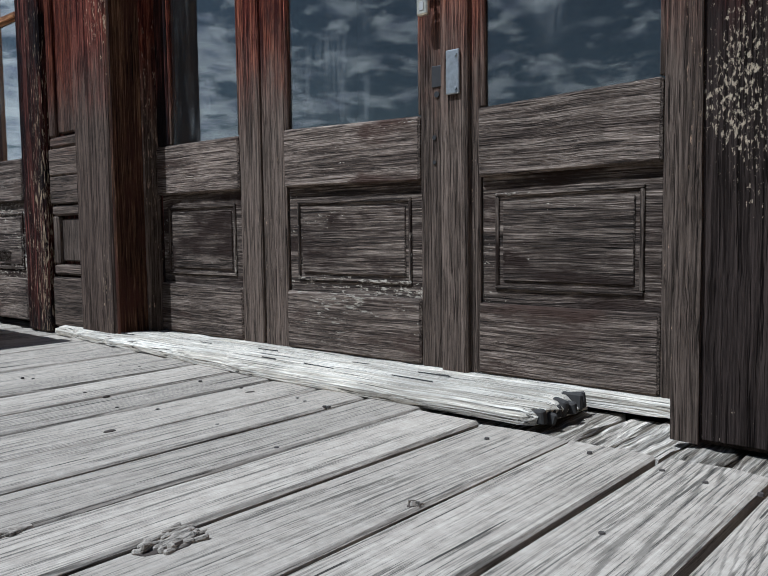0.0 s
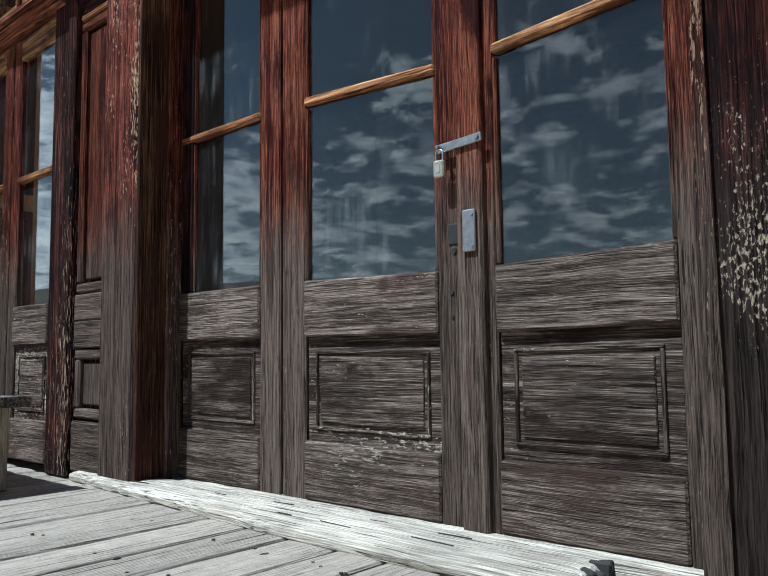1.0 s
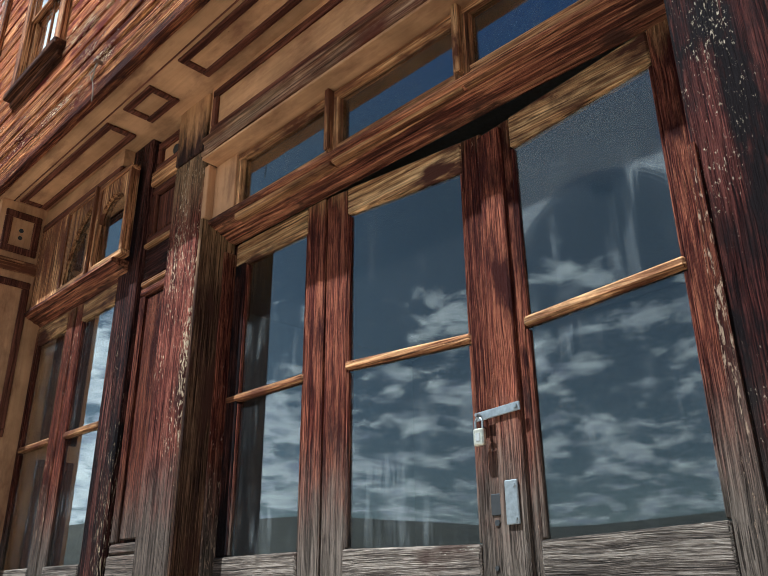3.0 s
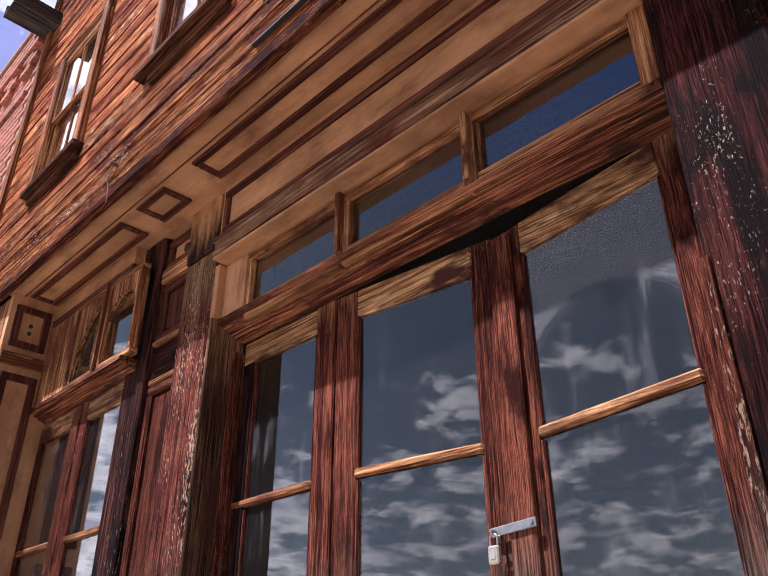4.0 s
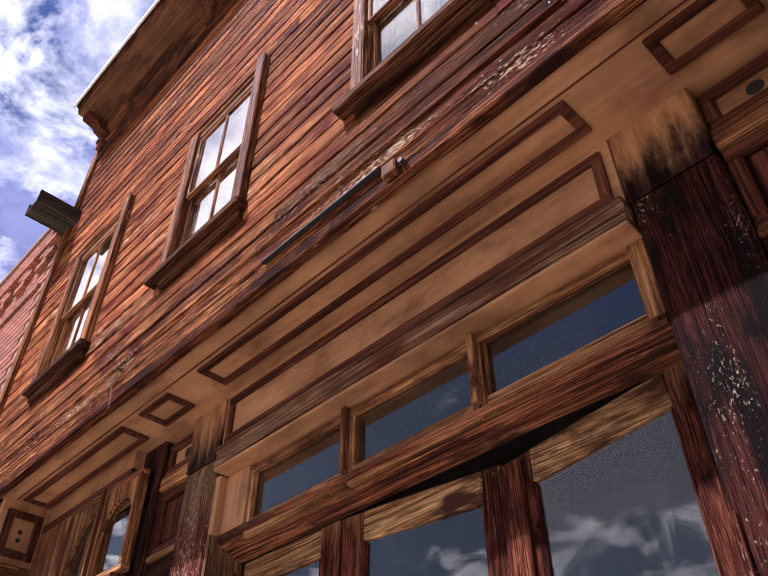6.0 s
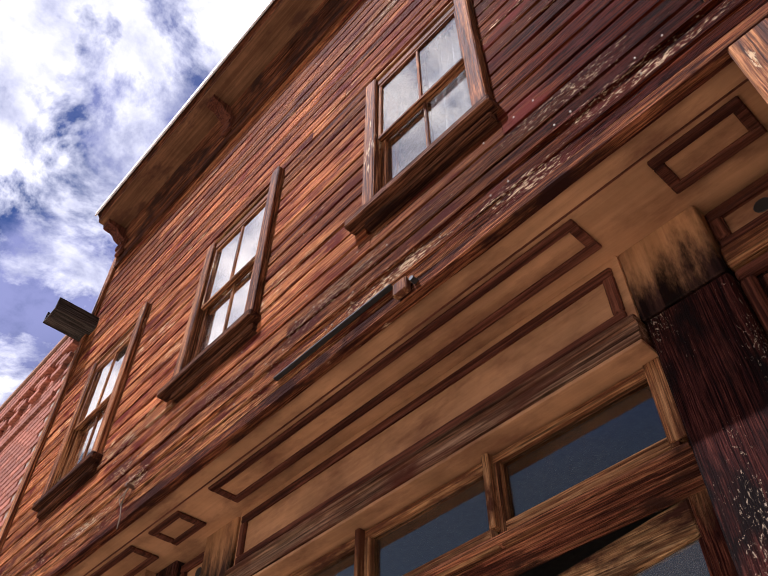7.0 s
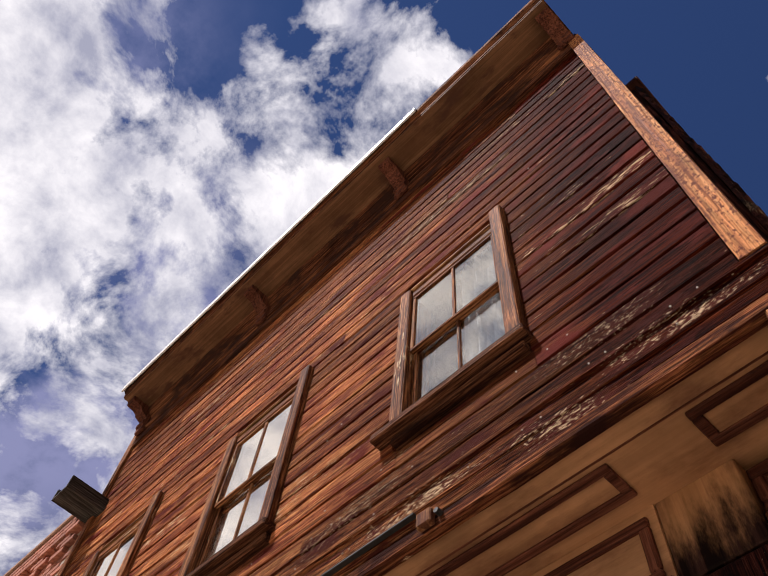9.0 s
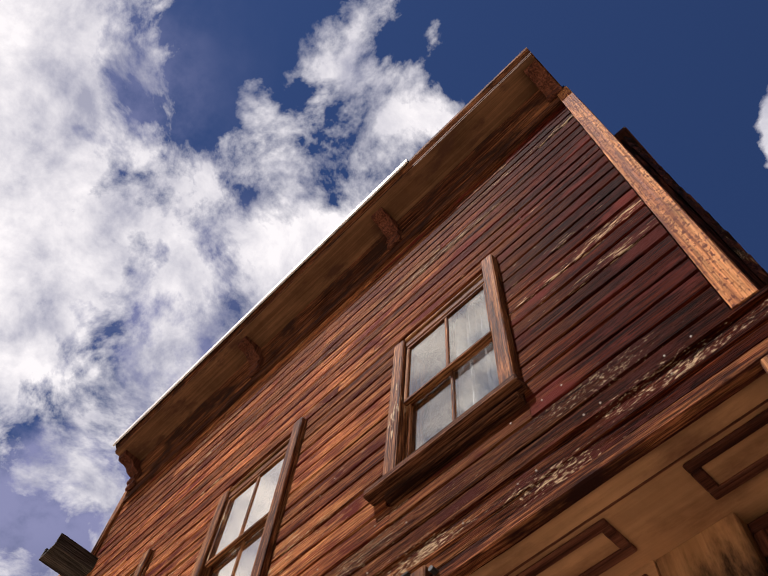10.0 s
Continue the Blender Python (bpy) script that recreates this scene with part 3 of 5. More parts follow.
def plank_mesh(rough_end=0.0, mat=None, jitter=0.0015, axis="y", segs=5):
    """A unit plank: 1 wide, 1 long, 1 thick, with worn upper edges."""
    prof = [(-0.5, -1), (0.5, -1), (0.5, -0.16), (0.47, -0.02), (0.15, 0.0), (-0.2, -0.015), (-0.47, -0.03), (-0.5, -0.18)]
    bm = bmesh.new()
    sweep(bm, prof, steps(-0.5, 0.5, segs), "y", 0)
    for v in bm.verts:
        v.co.z += random.uniform(-1, 1) * jitter * 25
        v.co.x += random.uniform(-1, 1) * jitter * 6
        if abs(v.co.y) > 0.49:
            v.co.y += random.uniform(-1, 1) * rough_end
    return mesh_of(bm, "plank", mat)


def boardwalk():
    random.seed(4)
    # near-black block stands in for the shade seen between the planks
    part("gap_backing", one(-9, 4, -3.3, 0.3, -0.3, -0.06, b=0), plain("gap_black", (0.02, 0.017, 0.014), 0.95), deck, "near-black backing that puts shade into the plank gaps")
    kinds = [plank_mesh(0.002, deck_wood()) for _ in range(6)]
    marks = [-1.64, -1.45, -1.25, -1.045, -0.843, -0.66, -0.47, -0.281, -0.061, 0.13, 0.335]
    while marks[0] > -8.8:
        marks.insert(0, marks[0] - random.uniform(0.18, 0.215))
    while marks[-1] < 3.6:
        marks.append(marks[-1] + random.uniform(0.18, 0.215))
    for a, b in zip(marks, marks[1:]):
        end = -0.33 + random.uniform(-0.012, 0.012) if a > -0.5 else -0.07
        w, ln = b - a - random.uniform(0.011, 0.019), end + 3.3
        piece("plank", random.choice(kinds), deck, ((a + b) / 2, end - ln / 2, random.uniform(-0.004, 0.003)), (w, ln, 0.04), (0, random.uniform(-0.6, 0.6), random.uniform(-0.12, 0.12)))
    rough = [plank_mesh(0.03, wood("old_plank", "y", (0.13, 0.106, 0.08), (0.37, 0.315, 0.25), (0.58, 0.505, 0.415), rough=0.85, bump=1.0, grain=40, vary=0.2), 0.005) for _ in range(4)]
    x = -0.46
    while x < 1.0:
        w = random.uniform(0.075, 0.115)
        piece("short_plank", random.choice(rough), deck, (x + w / 2, -0.16, -0.014 + random.uniform(-0.006, 0.004)), (w - 0.012, 0.33 + random.uniform(-0.03, 0.0), 0.035), (0, random.uniform(-3, 3), random.uniform(-5, 2)))
        x += w
    for k in range(34):
        nx, ny = random.uniform(-2.4, 0.5), random.choice((-0.42, -0.75, -1.2))
        ob = piece("nail", NAIL, deck, (nx, ny + random.uniform(-0.03, 0.03), 0.001))


def knots():
    random.seed(17)
    pale, dark = deck_wood("y"), plain("knot_dark", (0.05, 0.035, 0.025), 0.9)
    for x, y, r, n in ((-0.255, -1.163, 0.055, 34), (-0.469, -1.291, 0.03, 12), (-0.079, -0.828, 0.016, 4), (-0.96, -0.445, 0.018, 0), (-0.888, -0.902, 0.016, 0), (-1.23, -0.72, 0.012, 0)):
        bm = bmesh.new()
        bmesh.ops.create_uvsphere(bm, u_segments=14, v_segments=6, radius=1.0, matrix=Matrix.Translation((x, y, 0.0)) @ Matrix.Diagonal((r * 0.55, r, 0.0035, 1)))
        for v in bm.verts:
            v.co.x += 0.12 * r * noise.noise(v.co * 60)
            v.co.y += 0.2 * r * noise.noise(v.co * 55 + Vector((3, 1, 2)))
        part("knot", bm, dark, deck, "dark knot in a plank", True)
        if n:
            bm = bmesh.new()
            for k in range(n):
                a = random.uniform(0, 6.3)
                d = r * random.uniform(0.1, 0.9)
                cx, cy = x + 0.6 * d * math.cos(a), y + d * math.sin(a)
                w, ln, h = random.uniform(0.05, 0.12) * r, random.uniform(0.25, 0.6) * r, random.uniform(0.003, 0.009)
                box(bm, cx - w, cx + w, cy - ln, cy + ln, -0.004, h, 0.003, (random.uniform(-14, 14), random.uniform(-25, 25), random.uniform(-30, 30)))
            part("splinters", bm, pale, deck, "broken pale splinters round a knot")


bm = bmesh.new()
bmesh.ops.create_cone(bm, cap_ends=True, segments=8, radius1=0.006, radius2=0.005, depth=0.005)
NAIL = mesh_of(bm, "nail", plain("dull_nail", (0.06, 0.047, 0.038), 0.8, 0.2, 200))
boardwalk()
knots()


def threshold():
    random.seed(11)
    bm = bmesh.new()
    n = 40
    rows = []
    for k in range(n + 1):
        f = k / n
        x = -2.62 + f * 2.48
        front = -0.205 - 0.095 * min(1.0, f * 1.6) + 0.010 * noise.noise((x * 5, 0, 1))
        back = -0.045 + 0.012 * noise.noise((x * 4, 7, 1)) - 0.05 * max(0, 0.15 - f) / 0.15
        if k in (0, n):
            front, back = front + 0.014, back - 0.02
        top = 0.043 + 0.005 * noise.noise((x * 3, 3, 2)) - (0.012 if k == 0 else 0)
        ring = [(front, 0.002), (front - 0.003, 0.022), (front + 0.012, top - 0.004), ((front + back) / 2, top + 0.003), (back - 0.012, top - 0.002), (back, 0.03), (back, 0.002)]
        rows.append([bm.verts.new((x + (random.uniform(-0.07, 0.01) if k == n else random.uniform(-0.02, 0.02) if k == 0 else 0), y, z)) for y, z in ring])
    for r0, r1 in zip(rows, rows[1:]):
        for k in range(7):
            bm.faces.new((r0[k], r0[(k + 1) % 7], r1[(k + 1) % 7], r1[k]))
    bm.faces.new(rows[0])
    bm.faces.new(rows[-1])
    bmesh.ops.recalc_face_normals(bm, faces=bm.faces)
    tp = solid("threshold_plank", bm, bleached_wood(), "bleached cracked loose plank lying before the doors", "plank")
    char = plain("rotten_wood", (0.035, 0.03, 0.025), 0.95, 0, 80)
    for k in range(9):
        x, ln = random.uniform(-2.1, -0.3), random.uniform(0.03, 0.09)
        y = -0.17 + random.uniform(-0.07, 0.06)
        part("check", one(x - ln, x + ln, y - 0.0008, y + 0.0008, 0.03, 0.0468, 0.0002, turn=(0, 0, random.uniform(-4, 4))), char, tp)
    for k in range(9):
        y = -0.285 + 0.024 * k
        d = random.uniform(0.01, 0.04)
        bm = one(-0.165 - d, -0.135 + random.uniform(-0.015, 0.008), y, y + random.uniform(0.01, 0.02), 0.006, 0.04 + random.uniform(-0.008, 0.008), 0.004, (random.uniform(-10, 10), random.uniform(-14, 14), random.uniform(-14, 14)))
        part("rotten_splinter", bm, char, tp, "dark rotten broken end")
    bm = bmesh.new()
    sweep(bm, [(-0.035, 0.0), (-0.04, 0.028), (-0.028, 0.037), (0.05, 0.04), (0.05, 0.0)], steps(-2.1, 0.06, 24), "x", 0.003)
    solid("door_sill", bm, bleached_wood(), "bleached split wooden door sill", "sill", "structure")


threshold()

# ---- storefront doors ----

def leaf(name, y, x0, x1, left, right, label, hinge=0.0, slope=0.0, astragal=False, dark_stile=False, glass_in=0.0):
    """A door leaf: rails from x0 to x1, stiles of the given widths outside them, two panes over one panel."""
    d = thing(name, (0, y, 0.0), label, "door", kind="structure")
    wd = door_wood
    S = lambda bm: sagged(bm, hinge, slope)
    if left > 0.01:
        part("stile", S(one(x0 - left, x0 - 0.001, 0.004,  0.05, 0.035, 2.178, 0.005)), (dark_wood if dark_stile else wd)("z"), d)
    if right > 0.01:
        part("stile", S(one(x1 + 0.001, x1 + right, 0.0,  0.05, 0.035, 2.178, 0.005)), wd("z"), d)
    part("bottom_rail", S(one(x0, x1, -0.004, 0.045, 0.04, 0.236, 0.006)), rail_wood("x"), d)
    part("lock_rail", S(one(x0, x1, -0.006, 0.045, 0.592, 0.786, 0.006)), rail_wood("x"), d)
    part("top_rail", S(one(x0, x1, 0.002, 0.045, 2.062, 2.18, 0.006)), burnt_tan("x"), d, "tan top rail with burnt patches")
    part("muntin", S(one(x0, x1, -0.004, 0.03, 1.414, 1.445, 0.007)), worn_trim("x"), d, "thin pale worn glazing bar")
    pan = part("panel", S(one(x0 + 0.002, x1 - 0.002, 0.016, 0.04, 0.225, 0.6, 0.003)), panel_wood("x"), d)
    ix0, ix1, iz0, iz1 = x0 + 0.045, x1 - 0.045, 0.275, 0.545
    part("panel_bead", S(frame_of(bmesh.new(), ix0, ix1, iz0, iz1, 0.011, 0.0095, 0.018, 0.003)), both(panel_wood), pan)
    part("panel_field", S(one(ix0 + 0.024, ix1 - 0.024, 0.011, 0.02, iz0 + 0.024, iz1 - 0.024, 0.005)), panel_wood("x"), pan)
    for z0, z1 in ((0.78, 1.41), (1.432, 2.06)):
        p = part("pane", S(one(x0 - 0.004, x1 + 0.004, 0.018, 0.021, z0, z1, 0)), GLASS_SWEPT if astragal and z0 > 1 else GLASS, d, "dusty glass pane with dried runs")
        p.visible_shadow = False
    if glass_in > 0:
        part("stile", one(x0, x0 + glass_in, 0.001, 0.045, 0.79, 2.068, 0.004), dark_wood("z"), d)
        x0 = x0 + glass_in
    bm = bmesh.new()
    for z0, z1 in ((0.79, 1.405), (1.437, 2.055)):
        for a, b in ((x0, x0 + 0.012), (x1 - 0.012, x1)):
            box(bm, a, b, 0.006, 0.03, z0, z1, 0.003)
    part("glazing_bead", S(bm), door_wood("z"), d)
    if astragal:
        part("astragal", S(one(x0 - left - 0.012, x0 - 0.03, -0.016, 0.012, 0.03, 2.16, 0.006)), door_wood("z"), d, "worn cover strip down the meeting edge")
    return d


leaf("door_1", 0.0, -2.066, -1.542, 0.03, 0.115, "weathered brown wooden door leaf, glazed above, beside a pilaster", dark_stile=True, glass_in=0.08)
leaf("door_2", 0.0, -1.296, -0.709, 0.123, 0.093, "weathered brown glazed wooden door leaf, sagging and padlocked", hinge=-1.42, slope=-0.055)
leaf("door_3", 0.0, -0.505, 0.0, 0.108, 0.075, "weathered brown glazed wooden door leaf hanging out of true", hinge=0.06, slope=0.070, astragal=True)
leaf("door_4", -0.192, -3.262, -2.872, 0.085, 0.0, "weathered glazed wooden door leaf of the side bay beside a dark post")
leaf("door_5", -0.192, -3.862, -3.452, 0.038, 0.1, "weathered glazed wooden door leaf with dim panes")


def lock():
    h = thing("hasp", (-0.6, -0.02, 1.13), "galvanised steel hasp bolted across two door stiles", "hasp")
    bm = one(-0.085, 0.075, -0.006, 0.0, -0.013, 0.013, 0.003, turn=(0, -4, 0))
    part("strap", bm, STEEL, h)
    part("bolt", rod(bmesh.new(), (0.06, -0.012, 0.006), (0.06, 0.0, 0.006), 0.008), STEEL, h)
    part("staple", rod(bmesh.new(), (-0.065, -0.03, -0.004), (-0.065, 0.02, -0.004), 0.005), STEEL, h)
    p = thing("padlock", (-0.662, -0.04, 1.06), "small brass padlock hanging closed from a hasp", "padlock")
    part("case", one(-0.019, 0.019, -0.009, 0.009, -0.024, 0.026, 0.004), plain("brass", (0.62, 0.55, 0.42), 0.35, 0.8, 90), p)
    bm = bmesh.new()
    pts = [Vector((0.013 * math.cos(a), 0, 0.045 + 0.013 * math.sin(a))) for a in steps(0, math.pi, 8)]
    pts = [Vector((0.013, 0, 0.02))] + pts + [Vector((-0.013, 0, 0.02))]
    for a, b in zip(pts, pts[1:]):
        rod(bm, a, b, 0.0035, 8)
    part("shackle", bm, STEEL, p, "bright steel shackle")
    part("keyway", one(-0.008, 0.008, -0.0105, -0.008, -0.012, 0.012, 0.001), plain("worn_label", (0.3, 0.28, 0.25), 0.6), p)
    k = thing("lock_plate", (-0.575, -0.022, 0.872), "flat galvanised plate screwed over an old lock hole", "plate")
    part("plate", one(-0.022, 0.022, -0.004, 0.004, -0.06, 0.06, 0.004), STEEL, k)
    for z in (-0.045, 0.045):
        part("screw", rod(bmesh.new(), (0.012, -0.008, z), (0.012, 0.0, z), 0.005), STEEL, k)
    h2 = thing("lock_hole", (-0.645, -0.004, 0.872), "dark mortise and keyhole of a lost lock", "lock")
    part("mortise", one(-0.018, 0.018, 0.0, 0.012, -0.03, 0.03, 0.002), BLACK, h2)
    part("keyhole", rod(bmesh.new(), (0.0, 0.0, -0.05), (0.0, 0.012, -0.05), 0.009), BLACK, h2)
    part("keyhole", rod(bmesh.new(), (-0.01, 0.0, -0.17), (-0.01, 0.012, -0.17), 0.007), BLACK, h2)
    part("keyhole", rod(bmesh.new(), (-0.01, 0.0, -0.24), (-0.01, 0.012, -0.24), 0.006), BLACK, h2)


lock()

# ---- transom, bar and frieze ----
BAR = [(0.0, 2.262), (-0.15, 2.262), (-0.16, 2.255), (-0.16, 2.238), (-0.138, 2.23), (-0.118, 2.222), (-0.095, 2.216), (-0.09, 2.206), (-0.06, 2.2), (-0.05, 2.19), (-0.03, 2.184), (0.0, 2.184)]


def transom_bar(x0, x1, dy, sag=0.0):
    bm = bmesh.new()
    sweep(bm, [(a + dy, b) for a, b in BAR], steps(x0, x1, 12), "x", 0.0015)
    for v in bm.verts:
        f = (v.co.x - x0) / (x1 - x0)
        v.co.z -= sag * f * (0.42 + 0.58 * (v.co.z - 2.184) / 0.078)
    return solid("transom_bar", bm, wood("bar_wood", "x", (0.06, 0.017, 0.011), (0.24, 0.08, 0.04), (0.46, 0.2, 0.095), stain=(0.05, 0.02, 0.013), stain_at=0.59, rough=0.65, bump=0.9, grain=50, vary=0.1), "moulded brown transom bar with worn edges above the doors", "trim", "structure")


transom_bar(-2.075, 0.121, 0.0, 0.045)
transom_bar(-3.899, -2.76, -0.13)


def transom():
    t = thing("window_4", (0, 0, 0), "three-light transom window with dusty panes", "window", kind="structure")
    xs = [(-1.86, -1.275), (-1.205, -0.61), (-0.54, 0.06)]
    for a, b in xs:
        f = part("window_frame", frame_of(bmesh.new(), a - 0.03, b + 0.03, 2.20, 2.535, 0.032, -0.14, -0.09), both(worn_trim), t)
        part("bottom_board", one(a - 0.03, b + 0.03, -0.139, -0.092, 2.233, 2.275, 0.003), worn_trim("x"), t)
        p = part("pane", one(a, b, -0.112, -0.109, 2.27, 2.51, 0), GLASS_DUSTY, t, "dusty glass pane")
        p.visible_shadow = False
    for x in (-1.24, -0.575):
        part("mullion", one(x - 0.014, x + 0.014, -0.17, -0.085, 2.255, 2.54, 0.005), worn_trim("z"), t)
    part("head", one(-2.06, 0.122, -0.232, -0.085, 2.541, 2.555, 0.002), tan_paint("x"), t, "tan painted underside of the beam")
    part("side_board", one(-2.061, -1.892, -0.15, -0.09, 2.262, 2.54, 0.003), tan_paint("z"), t)
    part("side_board", one(0.06, 0.121, -0.145, -0.113, 2.245, 2.54, 0.003), worn_trim("z"), t)
    u = thing("window_5", (0, -0.135, 0), "transom window of the side bay with arched lights", "window", kind="structure")
    for a, b, full in ((-3.45, -3.12, False), (-3.04, -2.73, True)):
        part("window_frame", frame_of(bmesh.new(), a - 0.03, b + 0.03, 2.262, 2.80, 0.032, -0.14, -0.09), both(worn_trim), u)
        p = part("pane", one(a, b, -0.108, -0.105, 2.28, 2.78, 0), GLASS, u, "dusty glass pane")
        p.visible_shadow = False
        # spandrels over a quarter arch, or over a round arch
        if full:
            c, r = (a + b) / 2, (b - a) / 2
            rims = [[(c - r * math.cos(q), 2.53 + r * math.sin(q)) for q in steps(0, math.pi / 2, 9)] + [(c, 2.775), (a, 2.775)],
                    [(c + r * math.cos(q), 2.53 + r * math.sin(q)) for q in steps(0, math.pi / 2, 9)] + [(c, 2.775), (b, 2.775)]]
        else:
            rims = [[(b - (b - a - 0.03) * math.cos(q), 2.29 + 0.43 * math.sin(q)) for q in steps(0, math.pi / 2, 9)] + [(b, 2.775), (a, 2.775), (a, 2.29)]]
        for prof in rims:
            bm = bmesh.new()
            v0 = [bm.verts.new((x, -0.132, z)) for x, z in prof]
            v1 = [bm.verts.new((x, -0.11, z)) for x, z in prof]
            bm.faces.new(v0), bm.faces.new(v1[::-1])
            for k in range(len(prof)):
                bm.faces.new((v0[k], v0[(k + 1) % len(prof)], v1[(k + 1) % len(prof)], v1[k]))
            bmesh.ops.recalc_face_normals(bm, faces=bm.faces)
            part("arch_spandrel", bm, worn_trim("z"), u, "tan carved arch spandrel")
    part("mullion", one(-3.092, -3.068, -0.16, -0.085, 2.262, 2.80, 0.005), worn_trim("z"), u)
    part("side_board", one(-3.899, -3.482, -0.13, -0.09, 2.262, 2.80, 0.004), worn_trim("z"), u, "brown board beside the arched lights")


transom()


def frieze():
    f = thing("wall_frieze", (0, 0, 0), "tan painted frieze board with a framed panel and a grey worn beam", "wall", kind="structure")
    x0, x1 = -2.06, 0.125
    bm = bmesh.new()
    sweep(bm, [(-0.12, 2.556), (-0.222, 2.556), (-0.235, 2.562), (-0.238, 2.58), (-0.226, 2.588), (-0.226, 2.628), (-0.243, 2.636), (-0.243, 2.652), (-0.225, 2.66), (-0.12, 2.66)], steps(x0, x1, 10), "x", 0.001)
    part("beam", bm, wood("grey_beam", "x", (0.13, 0.062, 0.036), (0.27, 0.142, 0.08), (0.4, 0.24, 0.145), gloss=0.02, stain=(0.11, 0.036, 0.022), stain_at=0.55, stain_soft=0.1, bump=0.4, grain=35), f, "grey worn beam")
    part("board", one(x0, x1, -0.205, -0.12, 2.655, 2.975, 0), tan_paint("x"), f)
    m = 0.03
    part("panel_mould", frame_of(bmesh.new(), x0 + m, x1 - m, 2.672, 2.925, 0.042, -0.222, -0.2, 0.008), both(brown_mould), f, "brown moulded panel frame")
    part("board", one(-3.9, -2.86, -0.255, -0.12, 2.86, 2.975, 0), tan_paint("x"), f)
    part("head_band", one(-3.9, -2.86, -0.265, -0.12, 2.802, 2.858, 0.008), brown_mould("x"), f, "brown head moulding of the side bay")


frieze()


def soffit():
    c = bmesh.new()
    box(c, -3.95, 0.95, -0.6, -0.10, 2.966, 3.0, 0)
    ob = solid("ceiling_soffit", c, tan_paint("x"), "tan painted board soffit above the storefront", "ceiling", "structure")
    for x0, x1 in ((-1.99, 0.12), (-2.52, -2.25), (-3.86, -2.69), (0.41, 0.72)):
        p = thing("soffit_panel", ((x0 + x1) / 2, -0.362, 2.966), "tan soffit panel framed by brown moulding", "panel", "soffit panels", "structure")
        bm = bmesh.new()
        w, h = (x1 - x0) / 2, 0.085
        for a0, a1, c0, c1 in ((-w, w, -h, -h + 0.038), (-w, w, h - 0.038, h), (-w, -w + 0.038, -h + 0.038, h - 0.038), (w - 0.038, w, -h + 0.038, h - 0.038)):
            box(bm, a0, a1, c0, c1, -0.016, 0.0, 0.007)
        part("moulding", bm, brown_mould("x"), p, "brown moulding")
        part("field", one(-w + 0.038, w - 0.038, -h + 0.038, h - 0.038, -0.005, -0.001, 0.001), tan_paint("x"), p)
    bm = one(-3.9, 0.9, -0.47, -0.462, 2.963, 2.967, 0.001)
    solid("soffit_joint", bm, brown_mould("x"), "fine brown joint between soffit boards", "trim", "structure")


soffit()


